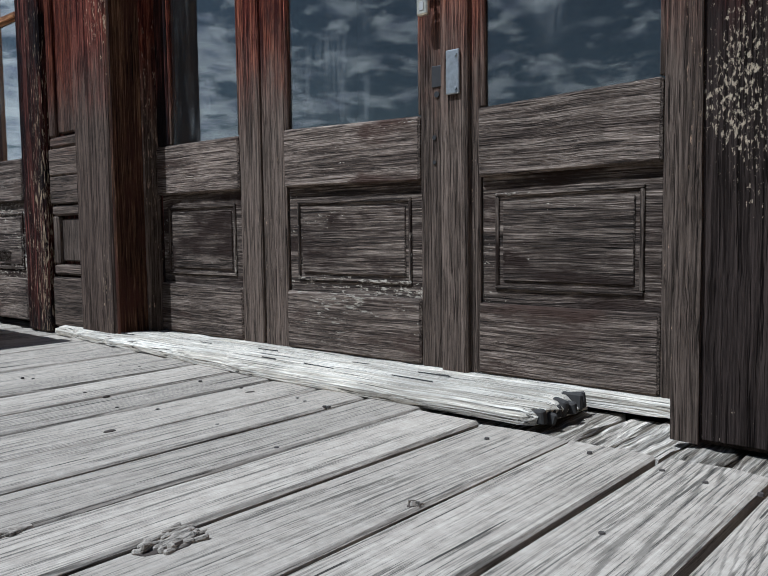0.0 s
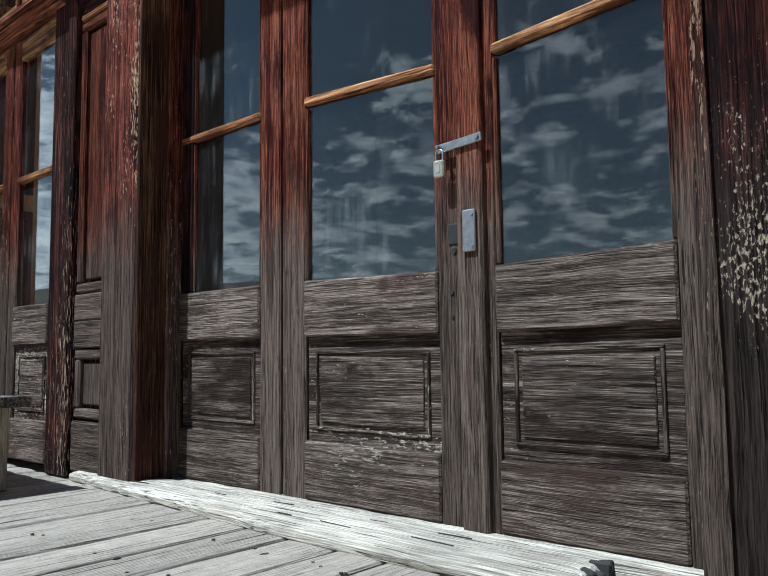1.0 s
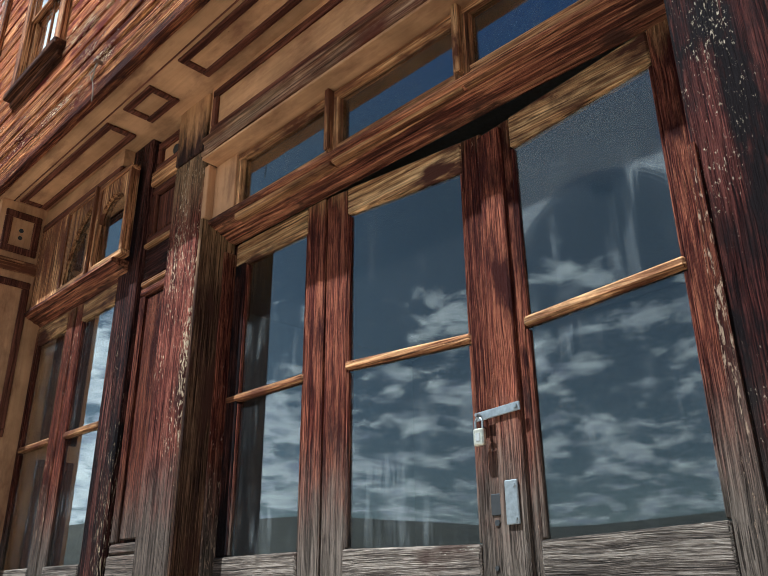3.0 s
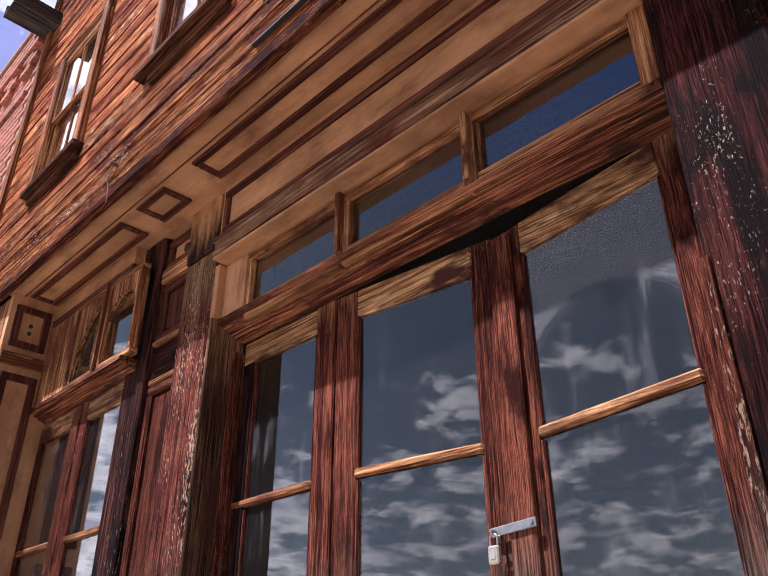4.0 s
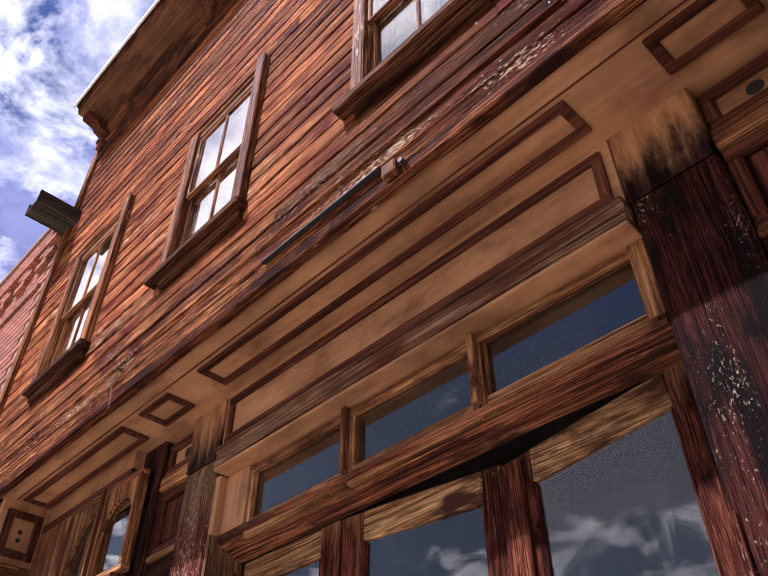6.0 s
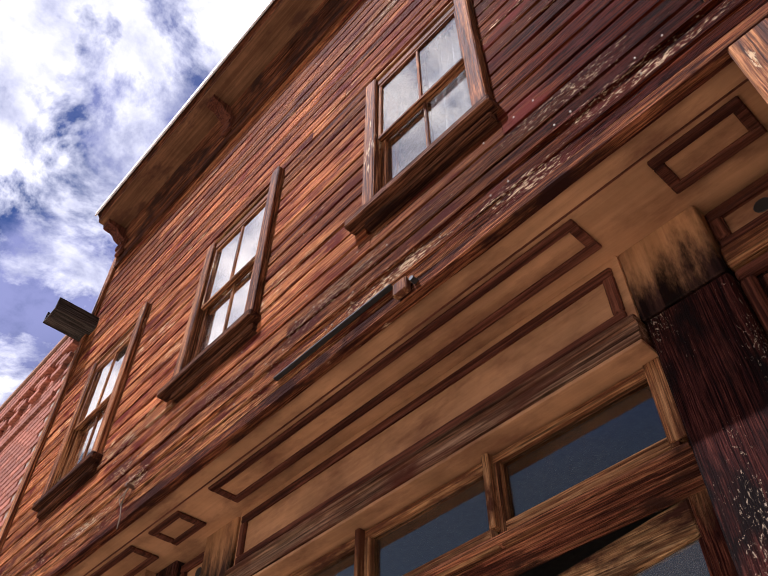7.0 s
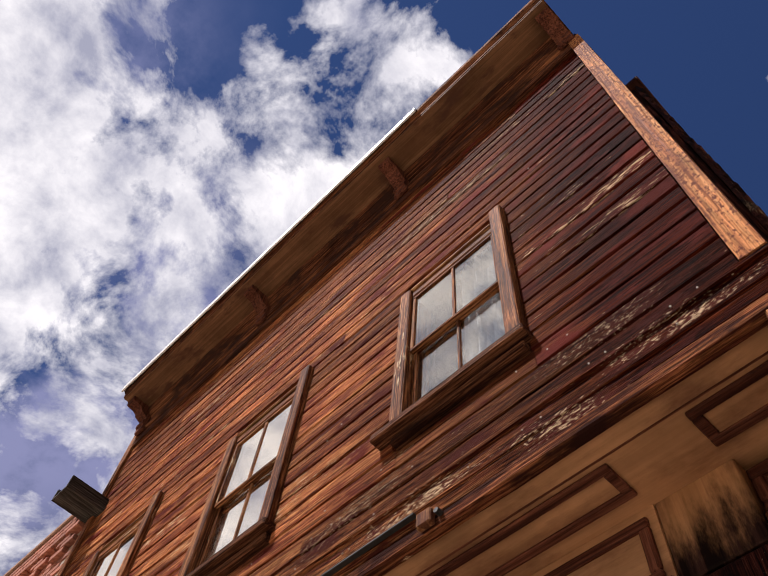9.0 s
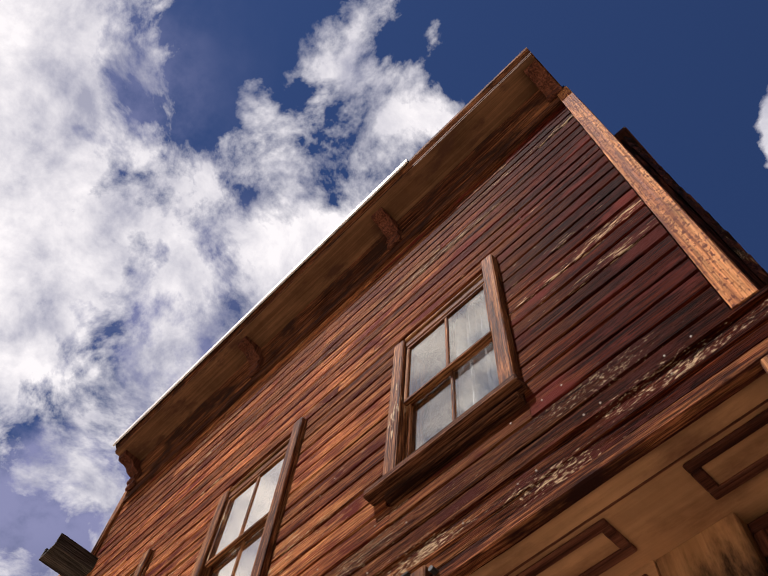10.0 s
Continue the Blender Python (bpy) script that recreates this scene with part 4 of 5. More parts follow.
# ---- pilasters ----
def pilaster(x, mirror, label):
    """A pair of posts with framed panels between them. Width 0.77, its wide post on the side of the doors."""
    p = thing("pilaster", (x, 0, 0), label, "pilaster", "storefront pilasters")
    s = -1 if mirror else 1

    def b(a0, a1, y0, y1, z0, z1, bev=0.005):
        lo, hi = sorted((s * a0, s * a1))
        return one(lo, hi, y0, y1, z0, z1, bev)

    skin = burnt_wood if mirror else grey_post
    part("post", b(-0.27, 0.016 if mirror else 0.0, -0.195, 0.06, 0.0, 2.645, 0.01), skin("z"), p, "dark scorched post with peeling paint")
    part("post", b(-0.77, -0.56, -0.195, 0.06, 0.0, 2.97, 0.01), (burnt_wood if mirror else dark_wood)("z"), p, "dark scorched post with peeling paint")
    part("post_head", b(-0.27, 0.024 if mirror else 0.0, -0.2, 0.06, 2.647, 2.97, 0.006), wood("smoked_paint", "z", (0.38, 0.195, 0.085), (0.43, 0.222, 0.098), (0.47, 0.25, 0.112), cracks=0.1, rings=0.0, stain=(0.13, 0.06, 0.036), stain_at=0.6, stain_soft=0.12, rough=0.6, bump=0.1, grain=10, fibre=0.1, vary=0.06, upper=(2.93, 2.66, (0.035, 0.016, 0.012))), p, "tan post head with a scorched foot")
    part("backing", b(-0.56, -0.27, -0.13, 0.06, 0.0, 2.97, 0), dark_wood("z"), p)
    part("foot_board", b(-0.555, -0.275, -0.175, -0.13, 0.03, 0.25, 0.008), door_wood("x"), p, "sunlit weathered foot board")
    for z0, z1 in ((0.57, 0.69), (0.693, 0.81)):
        part("rail", b(-0.557, -0.272, -0.17, -0.13, z0, z1, 0.006), door_wood("x"), p)
    for z0, z1, mat in ((0.26, 0.565, door_wood), (0.815, 2.08, door_wood), (2.33, 2.66, brown_mould), (2.755, 2.94, brown_mould)):
        lo, hi = sorted((s * -0.555, s * -0.275))
        fr = part("panel_frame", frame_of(bmesh.new(), lo, hi, z0, z1, 0.045, -0.165, -0.13, 0.009), both(mat), p)
        if z0 > 2.7:
            part("panel", one(lo + 0.045, hi - 0.045, -0.142, -0.13, z0 + 0.045, z1 - 0.045, 0.002), tan_paint("x"), p, "tan panel with a burnt hole")
            bm = bmesh.new()
            cx, cz = (lo + hi) / 2 + 0.02, (z0 + z1) / 2
            bmesh.ops.create_cone(bm, cap_ends=True, segments=14, radius1=0.03, radius2=0.026, depth=0.004, matrix=Matrix.Translation((cx, -0.143, cz)) @ pose(0, 0, 0, 90, 0, 0))
            part("hole", bm, BLACK, p, "round black hole")
        else:
            part("panel", one(lo + 0.06, hi - 0.06, -0.15, -0.13, z0 + 0.06, z1 - 0.06, 0.006), (door_wood if z0 < 2 else brown_mould)("z"), p)
    part("block", b(-0.557, -0.272, -0.18, -0.13, 2.665, 2.75, 0.006), worn_trim("x"), p)
    part("cap_mould", b(-0.557, -0.272, -0.168, -0.13, 2.085, 2.12, 0.01), worn_trim("x"), p)
    part("fillet", b(-0.557, -0.272, -0.16, -0.13, 2.122, 2.299, 0.006), dark_wood("x"), p)
    part("ledge", b(-0.557, -0.272, -0.178, -0.13, 2.3, 2.328, 0.008), worn_trim("x"), p)
    return p


pilaster(-2.10, False, "pilaster of dark scorched posts with framed panels between the bays")
pilaster(0.15, True, "burnt dark pilaster with flaking tan paint beside the doors")

bm = bmesh.new()
sweep(bm, [(0.085, -0.2), (0.146, -0.205), (0.142, -0.17), (0.09, -0.17)], steps(0.0, 1.62, 14), "z", 0.002)
for v in bm.verts:
    v.co.x += 0.014 * (1 - v.co.z / 2.1)
    if v.co.x < 0.13:
        v.co.x += 0.042 * min(1.0, v.co.z / 1.7)
solid("casing_strip", bm, door_wood("z"), "loose worn casing strip leaning between the post and the door jamb", "trim", "structure")
solid("door_jamb", one(0.078, 0.121, -0.03, 0.06, 0.0, 2.18, 0.004), door_wood("z"), "dark wooden door jamb", "trim", "structure")
solid("jamb_board", one(-2.099, -2.079, -0.188, 0.0, 0.0, 2.262, 0.003), jamb_wood("z"), "worn tan-brown jamb board, its lower part coloured dark as in shade", "trim", "structure")
solid("transom_jamb", one(-2.099, -2.062, -0.188, -0.09, 2.263, 2.54, 0.003), tan_paint("z"), "tan painted side board of the transom recess", "trim", "structure")
solid("door_stop", one(-2.1, -2.068, -0.06, 0.05, 0.03, 2.13, 0.004), door_wood("z"), "narrow wooden door stop", "trim", "structure")


def return_wall():
    w = thing("wall_return", (-3.9, 0, 0), "tan panelled end wall of the recessed storefront", "wall", kind="structure")
    part("board", one(-0.05, 0.0, -0.53, 0.06, 0.0, 2.966, 0), tan_paint("z"), w)
    for z0, z1 in ((0.3, 1.4), (1.5, 2.45), (2.62, 2.9)):
        bm = bmesh.new()
        for c0, c1, d0, d1 in ((-0.5, -0.28, z0, z0 + 0.045), (-0.5, -0.28, z1 - 0.045, z1), (-0.5, -0.455, z0 + 0.045, z1 - 0.045), (-0.325, -0.28, z0 + 0.045, z1 - 0.045)):
            box(bm, 0.0, 0.018, c0, c1, d0, d1, 0.006)
        part("panel_mould", bm, brown_mould("z"), w, "brown panel moulding")
    part("band", one(0.0, 0.02, -0.528, -0.2, 2.5, 2.58, 0.005), worn_trim("y"), w)
    for z in (2.73, 2.78):
        part("hole", rod(bmesh.new(), (0.0, -0.39, z), (0.004, -0.39, z), 0.014, 10), BLACK, w)
    e = thing("wall_pier", (0, 0, 0), "worn tan corner pier beside the recessed storefront", "wall", kind="structure")
    part("pier", one(-4.6, -3.951, -0.535, 0.0, -0.3, 2.95, 0.006), worn_trim("z"), e)
    c = thing("corner_post", (0.77, 0, 0), "weathered wooden corner post below the upper storey", "post")
    part("shaft", one(0.0, 0.13, -0.605, -0.45, -0.3, 2.955, 0.01), window_wood("z"), c)
    part("side_wall", one(0.0, 0.06, -0.45, 0.06, -0.3, 2.966, 0.004), tan_paint("z"), c)


return_wall()

# ---- upper storey ----
WALL_Y, WALL_L, WALL_R = -0.585, -4.55, 0.885
WIN_X, WIN_Z = (-0.365, -1.935, -3.52), (3.69, 4.80)
HOLE_W, HOLE_Z = 0.31, (3.66, 4.86)
upper = thing("wall_front", (0, 0, 0), "upper facade of red-brown weathered clapboards with old paint flecks", "wall", kind="structure")


def upper_core():
    bm = bmesh.new()
    box(bm, WALL_L, WALL_R, -0.555, -0.40, 3.0, HOLE_Z[0], 0)
    box(bm, WALL_L, WALL_R, -0.555, -0.40, HOLE_Z[1], 7.1, 0)
    edges = [WALL_L] + [v for c in sorted(WIN_X) for v in (c - HOLE_W, c + HOLE_W)] + [WALL_R]
    for a, b in zip(edges[::2], edges[1::2]):
        box(bm, a, b, -0.555, -0.40, HOLE_Z[0], HOLE_Z[1], 0)
    part("sheathing", bm, dark_wood("x"), upper)


upper_core()


# assumed rooms behind the glass, their darkness put into the base colours
def room():
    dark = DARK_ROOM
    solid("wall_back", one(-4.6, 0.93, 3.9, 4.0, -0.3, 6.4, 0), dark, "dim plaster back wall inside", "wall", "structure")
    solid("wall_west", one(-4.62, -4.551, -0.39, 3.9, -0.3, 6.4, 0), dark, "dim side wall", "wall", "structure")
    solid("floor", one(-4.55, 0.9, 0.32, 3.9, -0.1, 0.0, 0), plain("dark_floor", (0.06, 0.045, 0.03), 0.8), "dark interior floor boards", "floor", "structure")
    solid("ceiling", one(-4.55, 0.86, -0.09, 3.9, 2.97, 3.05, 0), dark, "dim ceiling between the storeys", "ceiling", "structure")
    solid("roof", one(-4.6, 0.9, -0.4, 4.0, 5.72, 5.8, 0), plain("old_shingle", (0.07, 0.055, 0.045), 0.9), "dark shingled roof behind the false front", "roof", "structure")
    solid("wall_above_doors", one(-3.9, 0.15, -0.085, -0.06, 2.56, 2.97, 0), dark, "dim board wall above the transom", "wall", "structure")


room()


def side_wall():
    w = thing("wall_east", (0, 0, 0), "dark ragged ends of the side wall's shingles behind the corner board", "wall", kind="structure")
    part("sheathing", one(0.865, 0.93, -0.40, 4.0, -0.3, 5.7, 0), dark_wood("z"), w)
    random.seed(3)
    bm = bmesh.new()
    sweep(bm, [(0.93, 0.0), (0.962, 0.0), (0.94, 0.125), (0.93, 0.125)], [-0.42, 4.0], "y")
    me = mesh_of(bm, "side_board", dark_wood("y"))
    z = 0.0
    while z < 5.6:
        piece("side_board", me, w, (random.uniform(-0.004, 0.006), 0, z), (1, 1, 1))
        z += 0.12
    part("eave", one(0.86, 0.985, -0.44, 4.0, 5.69, 5.73, 0.005), dark_wood("y"), w)


side_wall()


def bands():
    random.seed(21)
    for name, prof, mat, label in (
        ("fascia_board", [(-0.598, 2.945), (-0.606, 2.952), (-0.608, 3.0), (-0.6, 3.012), (-0.56, 3.012), (-0.56, 2.945)], wood("fascia_wood", "x", (0.04, 0.012, 0.008), (0.13, 0.038, 0.019), (0.3, 0.115, 0.045), gloss=0.02, fleck=(0.6, 0.42, 0.24), fleck_at=0.68, stain=(0.03, 0.011, 0.008), stain_at=0.54, bump=0.9, grain=70), "dark worn fascia board along the soffit edge"),
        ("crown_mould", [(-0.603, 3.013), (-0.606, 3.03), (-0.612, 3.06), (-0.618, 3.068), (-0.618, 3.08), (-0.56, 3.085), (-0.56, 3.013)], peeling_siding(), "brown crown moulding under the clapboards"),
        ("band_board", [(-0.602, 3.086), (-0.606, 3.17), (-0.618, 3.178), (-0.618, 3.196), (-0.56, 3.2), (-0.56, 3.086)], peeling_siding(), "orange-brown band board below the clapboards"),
    ):
        bm = bmesh.new()
        sweep(bm, prof, steps(-4.6, 0.93, 26), "x", 0.0018)
        solid(name, bm, mat, label, "trim", "structure")


bands()


def corner_boards():
    c = thing("corner_board", (0.805, -0.6, 3.2), "broad sunlit corner board with crackled orange paint", "trim", kind="structure")
    bm = bmesh.new()
    sweep(bm, [(0.0, -0.022), (0.09, -0.022), (0.098, 0.19), (0.08, 0.19), (0.08, 0.03), (0.0, 0.03)], steps(0.0, 3.56, 18), "z", 0.0015)
    part("board", bm, wood("crackled_board", "z", (0.3, 0.1, 0.034), (0.5, 0.2, 0.068), (0.66, 0.32, 0.13), fleck=(0.14, 0.042, 0.02), fleck_at=0.578, fleck_size=60.0, fleck_long=0.6, cluster=0.25, cracks=0.3, rings=0.2, rough=0.7, bump=0.9, grain=25, vary=0.0), c)
    d = thing("corner_board", (-4.55, -0.6, 3.2), "narrow weathered corner board beside a black joint", "trim", kind="structure")
    part("board", one(-0.03, 0.06, -0.02, 0.03, 0.0, 3.6, 0.006), window_wood("z"), d)
    part("joint", one(-0.06, -0.03, -0.01, 0.03, -0.2, 3.0, 0.004), BLACK, d)


corner_boards()


def sash_window(name, cx, blind, label):
    w = thing(name, (cx, WALL_Y, 0), label, "window", kind="structure")
    hw = HOLE_W
    for s, top in ((-1, 4.875), (1, 5.02)):
        a, b = sorted((s * (hw - 0.012), s * (hw + 0.065)))
        part("casing", one(a, b, -0.045, 0.03, 3.683, top, 0.006), window_wood("z"), w, "weathered side casing")
    part("head_casing", one(-hw + 0.013, hw - 0.013, -0.026, 0.03, 4.80, 4.86, 0.006), window_wood("x"), w)
    part("drip_cap", one(-hw + 0.013, hw - 0.013, -0.04, 0.03, 4.862, 4.88, 0.005), worn_trim("x"), w, "pale drip cap")
    part("sill", one(-hw - (0.08 if name == "window_3" else 0.15), hw + 0.09, -0.07, 0.1, 3.632, 3.682, 0.008), sill_wood("x"), w, "dark worn sill")
    part("apron", one(-hw - 0.06, hw + 0.06, -0.028, 0.03, 3.585, 3.63, 0.006), sill_wood("x"), w)
    bm = bmesh.new()
    for s in (-1, 1):
        a, b = sorted((s * (hw - 0.013), s * (hw - 0.002)))
        box(bm, a, b, 0.031, 0.13, 3.683, 4.83, 0.002)
    part("jamb", bm, window_wood("z"), w)
    for nm, y, z0, z1 in (("upper_sash", -0.02, 4.24, 4.80), ("lower_sash", 0.009, 3.684, 4.275)):
        bm = frame_of(bmesh.new(), -hw + 0.014, hw - 0.014, z0, z1, 0.022, y, y + 0.026, 0.004)
        sash = part(nm, bm, both(window_wood), w)
        part("glazing_bar", one(-0.009, 0.009, y + 0.003, y + 0.023, z0 + 0.022, z1 - 0.022, 0.003), window_wood("z"), sash)
        for a, b in ((-hw + 0.036, -0.009), (0.009, hw - 0.036)):
            g = part("pane", one(a - 0.003, b + 0.003, y + 0.011, y + 0.014, z0 + 0.019, z1 - 0.019, 0), GLASS_UP if blind == "lace" else GLASS_BRIGHT, sash, "old glass pane reflecting cloud")
            g.visible_shadow = False
    # the cloth behind the glass
    bm = bmesh.new()
    n = 40
    cols = []
    amp, x_from, x_to = (0.0005, -hw, hw) if blind == "blind" else (0.02, -0.02, hw) if blind == "lace" else (0.012, -hw, hw)
    for k in range(n + 1):
        x = x_from + (x_to - x_from) * k / n
        y = (0.04 + 1.6 * amp) + amp * math.sin(k * 1.5) + amp * 0.6 * math.sin(k * 0.61 + 1)
        cols.append([bm.verts.new((x, y + 0.006 * random.uniform(-1, 1) * (amp > 0.005), z)) for z in steps(3.66, 4.86, 6)])
    for c0, c1 in zip(cols, cols[1:]):
        for k in range(6):
            bm.faces.new((c0[k], c1[k], c1[k + 1], c0[k + 1]))
    bmesh.ops.solidify(bm, geom=bm.faces[:], thickness=0.002)
    cloth = plain("white_blind", (0.9, 0.9, 0.89), 0.9, 0, 3, (0.92, 0.92, 0.91)) if blind != "lace" else plain("faded_curtain", (0.62, 0.68, 0.7), 0.9, 0, 14, (0.82, 0.85, 0.86))
    ob = solid("curtain", bm, cloth, "faded pale curtain hanging behind the window" if blind == "lace" else "white window blind drawn down behind the glass", "curtain")
    ob.location = (cx, WALL_Y, 0)
    return w


random.seed(5)
sash_window("window_1", WIN_X[0], "lace", "weathered two-over-two sash window with a faded curtain")
sash_window("window_2", WIN_X[1], "blind", "weathered two-over-two sash window with a bright white blind")
sash_window("window_3", WIN_X[2], "soft", "weathered sash window with white cloth behind the glass")


# ---- cornice ----
def cornice():
    c = thing("cornice", (0, 0, 0), "projecting tan cornice with scroll brackets and metal flashing", "cornice", kind="structure")
    x0, x1 = -4.50, 0.86
    bm = bmesh.new()
    sweep(bm, [(-0.55, 6.58), (-0.612, 6.58), (-0.618, 6.61), (-0.605, 6.63), (-0.605, 6.74), (-0.625, 6.755), (-0.63, 6.79), (-0.61, 6.81), (-0.61, 6.93), (-0.66, 6.97), (-0.68, 7.04), (-0.55, 7.04)], steps(x0, x1, 20), "x", 0.0015)
    part("bed_mould", bm, cornice_wood("x"), c, "dark weathered bed mouldings")
    part("soffit", one(x0, x1, -0.915, -0.55, 7.042, 7.07, 0.003), cornice_tan("x"), c, "tan cornice soffit")
    bm = bmesh.new()
    sweep(bm, [(-0.55, 7.071), (-0.918, 7.071), (-0.925, 7.12), (-0.95, 7.15), (-0.955, 7.19), (-0.55, 7.24)], steps(x0 - 0.01, x1 + 0.01, 20), "x", 0.002)
    part("crown", bm, cornice_wood("x"), c)
    part("flashing", one(x0 - 0.015, -0.4, -0.975, -0.957, 7.12, 7.21, 0.004), plain("pale_tin", (0.75, 0.75, 0.73), 0.5, 0.1, 20), c, "pale tin flashing")
    # brackets
    prof = [(-0.61, 6.80), (-0.64, 6.79), (-0.665, 6.81), (-0.668, 6.845), (-0.65, 6.87), (-0.655, 6.90), (-0.69, 6.915), (-0.72, 6.93), (-0.74, 6.965), (-0.775, 6.985), (-0.815, 6.985), (-0.85, 6.995), (-0.862, 7.041), (-0.61, 7.041)]
    b = bmesh.new()
    sweep(b, prof, [-0.06, 0.06], "x")
    me = mesh_of(b, "bracket", brown_mould("z"))
    for x in (x0 + 0.06, -2.6, -0.86, x1 - 0.06):
        br = piece("bracket", me, c, (x, 0, 0))
        bm = one(-0.07, 0.07, -0.65, -0.61, 6.73, 6.8, 0.01)
        part("drop", bm, brown_mould("z"), br)


cornice()


# ---- fittings on the upper wall ----
def scupper():
    s = thing("scupper", (-4.5, -0.6, 5.74), "dark wooden trough draining water out of the wall", "gutter")
    bm = bmesh.new()
    sweep(bm, [(-0.12, -0.07), (0.12, -0.07), (0.12, 0.07), (0.095, 0.07), (0.095, -0.045), (-0.095, -0.045), (-0.095, 0.05), (-0.12, 0.05)], [-0.36, -0.2, 0.05], "y")
    part("trough", bm, wood("tarred_wood", "y", (0.02, 0.018, 0.015), (0.06, 0.052, 0.045), (0.11, 0.095, 0.08), rough=0.7), s)
    sp = thing("iron_spike", (-4.5, -0.62, 5.82), "thin rusty iron spike standing by the trough", "spike")
    bm = bmesh.new()
    bmesh.ops.create_cone(bm, cap_ends=True, segments=8, radius1=0.012, radius2=0.002, depth=0.55, matrix=Matrix.Translation((0, -0.01, 0.27)))
    part("spike", bm, plain("rusty_nail", (0.12, 0.07, 0.05)), sp)


scupper()


def small_fittings():
    j = thing("junction_box", (-0.49, -0.622, 2.99), "small old wooden electrical block with a dark knob", "fitting")
    part("block", one(-0.04, 0.03, -0.02, 0.012, -0.035, 0.03, 0.005), worn_trim("z"), j)
    part("knob", rod(bmesh.new(), (0.052, -0.014, 0.0), (0.052, 0.012, 0.0), 0.011, 12), BLACK, j)
    solid("drip_strip", one(-1.26, -0.55, -0.634, -0.61, 3.046, 3.056, 0.002), BLACK, "black tarred drip strip under the band board", "strip")
    w = thing("loose_wire", (-2.46, -0.63, 3.1), "loose frayed wire hanging from an insulator", "wire")
    cu = bmesh.new()
    pts = [Vector((0, 0, 0.02)), Vector((0.01, -0.015, -0.03)), Vector((-0.005, -0.01, -0.1)), Vector((0.008, -0.005, -0.16)), Vector((0.0, 0.0, -0.22))]
    for a, b in zip(pts, pts[1:]):
        rod(cu, a, b, 0.003, 6)
    pts = [Vector((0, 0, 0.0)), Vector((-0.03, -0.02, -0.05)), Vector((-0.02, -0.01, -0.09)), Vector((0.02, -0.02, -0.07))]
    for a, b in zip(pts, pts[1:]):
        rod(cu, a, b, 0.0025, 6)
    part("strand", cu, plain("old_wire", (0.2, 0.15, 0.1), 0.7), w)
    part("insulator", rod(bmesh.new(), (0, 0.02, 0.02), (0, -0.02, 0.02), 0.011, 10), plain("brown_glaze", (0.14, 0.07, 0.04), 0.4), w)


small_fittings()


# ---- bench ----
def bench():
    b = thing("bench", (-3.3, -0.62, 0), "rough plank bench standing on the boardwalk", "bench")
    bm = bmesh.new()
    sweep(bm, [(-0.16, 0.335), (0.16, 0.335), (0.162, 0.37), (0.15, 0.378), (-0.15, 0.376), (-0.162, 0.368)], steps(-0.9, 0.9, 10), "x", 0.003)
    part("seat", bm, wood("bench_top", "x", (0.05, 0.04, 0.035), (0.13, 0.11, 0.09), (0.25, 0.22, 0.19)), b, "dark worn seat plank")
    for x in (-0.75, 0.75):
        part("leg", one(x - 0.025, x + 0.025, -0.13, 0.13, 0.0, 0.335, 0.006), deck_wood("z"), b, "grey plank leg with a knot")


bench()


# ---- brick neighbour ----
def brick_building():
    b = thing("brick_building", (-4.66, -0.6, -0.32), "red brick neighbouring building with a corbelled cornice", "building")
    core = part("wall", one(-6.0, 0.0, 0.012, 6.0, 0.0, 6.25, 0), plain("mortar", (0.33, 0.26, 0.2), 0.95, 0, 60), b, "mortar bed")
    w, h, g = 0.205, 0.062, 0.012
    me = mesh_of(one(-w / 2, w / 2, 0.0, 0.1, -h / 2, h / 2, 0.005), "brick", brick_mat())
    far = bmesh.new()
    near = 0
    row = 0
    z = 2.9
    while z < 6.18:
        x = -w / 2 - (row % 2) * (w + g) / 2
        while x > -5.9:
            proud = 0.0
            level = 6.18 - z
            if level < 0.22:
                proud = -0.06
            elif level < 0.42 and int(x / (w + g) * 1.0) % 2 == 0:
                proud = -0.04
            elif 0.62 < level < 0.7:
                proud = -0.025
            if x > -1.75 and z > 3.4:
                piece("brick", me, core, (x, proud, z), (1, 1, 1))
                near += 1
            else:
                bmesh.ops.create_cube(far, size=1, matrix=Matrix.Translation((x, proud + 0.05, z)) @ Matrix.Diagonal((w, 0.1, h, 1)))
            x -= w + g
        z += h + g
        row += 1
    tagged(part("brickwork", far, brick_mat(), b), kind="stuff")
    part("coping", one(-6.0, 0.02, -0.08, 0.3, 6.2, 6.26, 0.01), plain("coping", (0.3, 0.16, 0.1), 0.9), b)


brick_building()


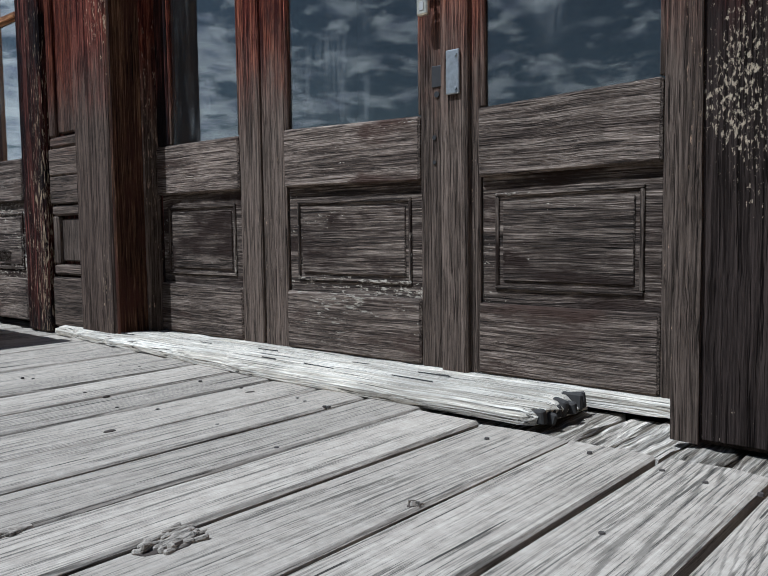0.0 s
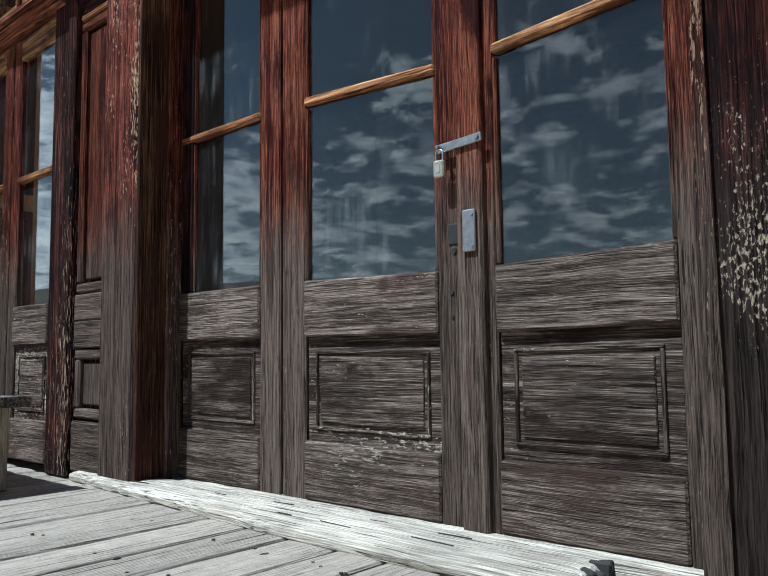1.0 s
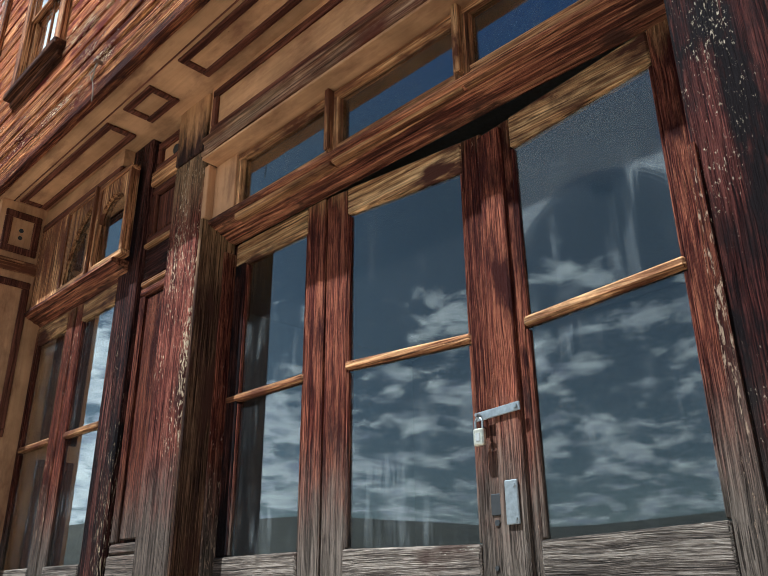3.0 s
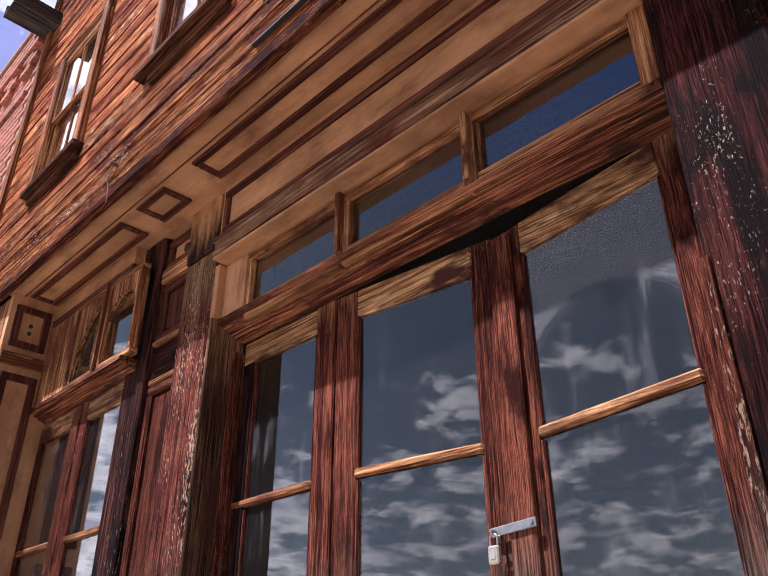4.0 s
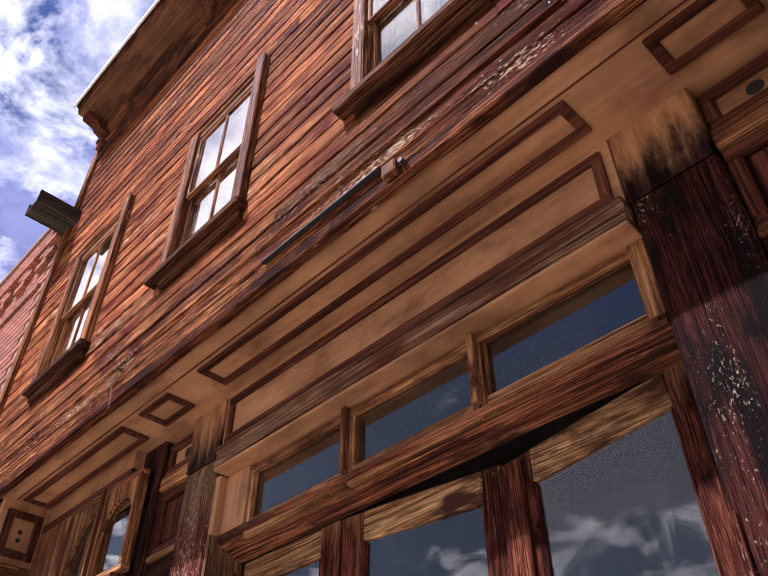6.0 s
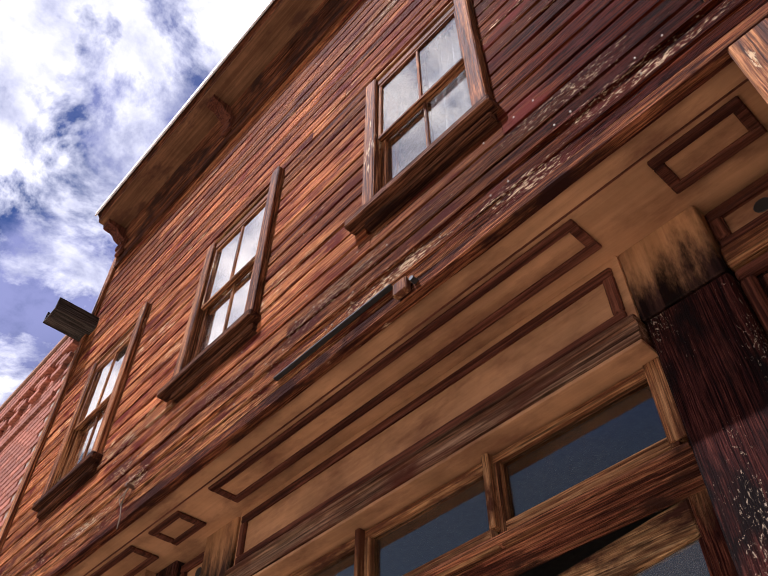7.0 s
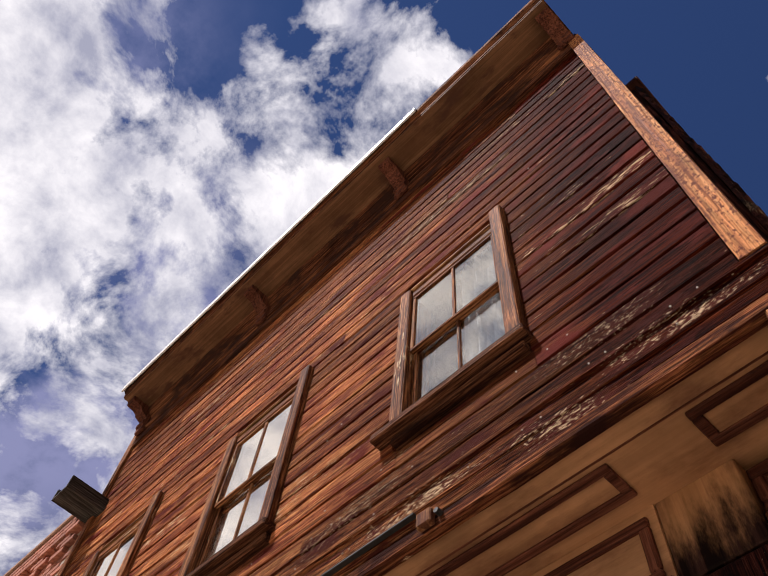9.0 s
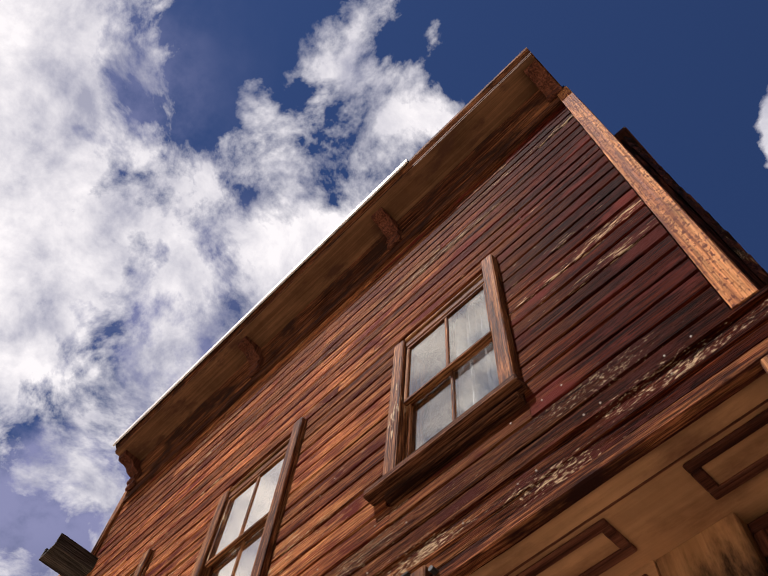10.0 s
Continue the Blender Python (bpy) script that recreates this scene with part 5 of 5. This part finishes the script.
# ---- clapboards ----
def clapboards():
    random.seed(8)
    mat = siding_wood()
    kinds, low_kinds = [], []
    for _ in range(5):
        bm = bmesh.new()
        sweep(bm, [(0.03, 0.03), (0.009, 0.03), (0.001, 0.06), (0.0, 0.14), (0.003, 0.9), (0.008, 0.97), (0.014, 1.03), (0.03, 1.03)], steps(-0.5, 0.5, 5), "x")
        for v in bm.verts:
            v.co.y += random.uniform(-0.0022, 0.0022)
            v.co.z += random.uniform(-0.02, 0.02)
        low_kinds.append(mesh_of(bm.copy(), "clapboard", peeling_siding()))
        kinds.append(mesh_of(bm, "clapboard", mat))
    z, step = 3.2, 0.122
    while z < 6.6:
        cuts = [(-4.49, 0.80)]
        if z + step > 3.60 and z < 4.93:
            cuts, last = [], -4.49
            for cx in sorted(WIN_X):
                cuts.append((last, cx - HOLE_W - 0.07))
                last = cx + HOLE_W + 0.07
            cuts.append((last, 0.80))
        for a, b in cuts:
            joints = [a]
            if b - a > 2:
                joints += sorted(random.uniform(a + 0.5, b - 0.5) for _ in range(random.choice((1, 2))))
            joints.append(b)
            for p, q in zip(joints, joints[1:]):
                if q - p < 0.05:
                    continue
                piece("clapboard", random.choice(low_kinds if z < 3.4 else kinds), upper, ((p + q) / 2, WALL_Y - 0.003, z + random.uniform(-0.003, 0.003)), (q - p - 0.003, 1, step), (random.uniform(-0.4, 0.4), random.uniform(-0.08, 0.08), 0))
        z += step


clapboards()
bm = bmesh.new()
bmesh.ops.create_cone(bm, cap_ends=True, segments=6, radius1=0.0042, radius2=0.0035, depth=0.006)
WALL_NAIL = mesh_of(bm, "nail", plain("pale_nail", (0.36, 0.29, 0.22), 0.6, 0.3, 200))
random.seed(31)
for k in range(110):
    nz = random.choice((3.13, 3.18, 3.26, 3.38, 3.5)) if k < 70 else random.uniform(3.3, 6.5)
    nx = random.uniform(-4.3, 0.75)
    if not (3.55 < nz < 5.05 and min(abs(nx - c) for c in WIN_X) < 0.48):
        piece("nail", WALL_NAIL, upper, (nx, -0.606 if nz < 3.2 else -0.587, nz), (1, 1, 1), (90, 0, 0))
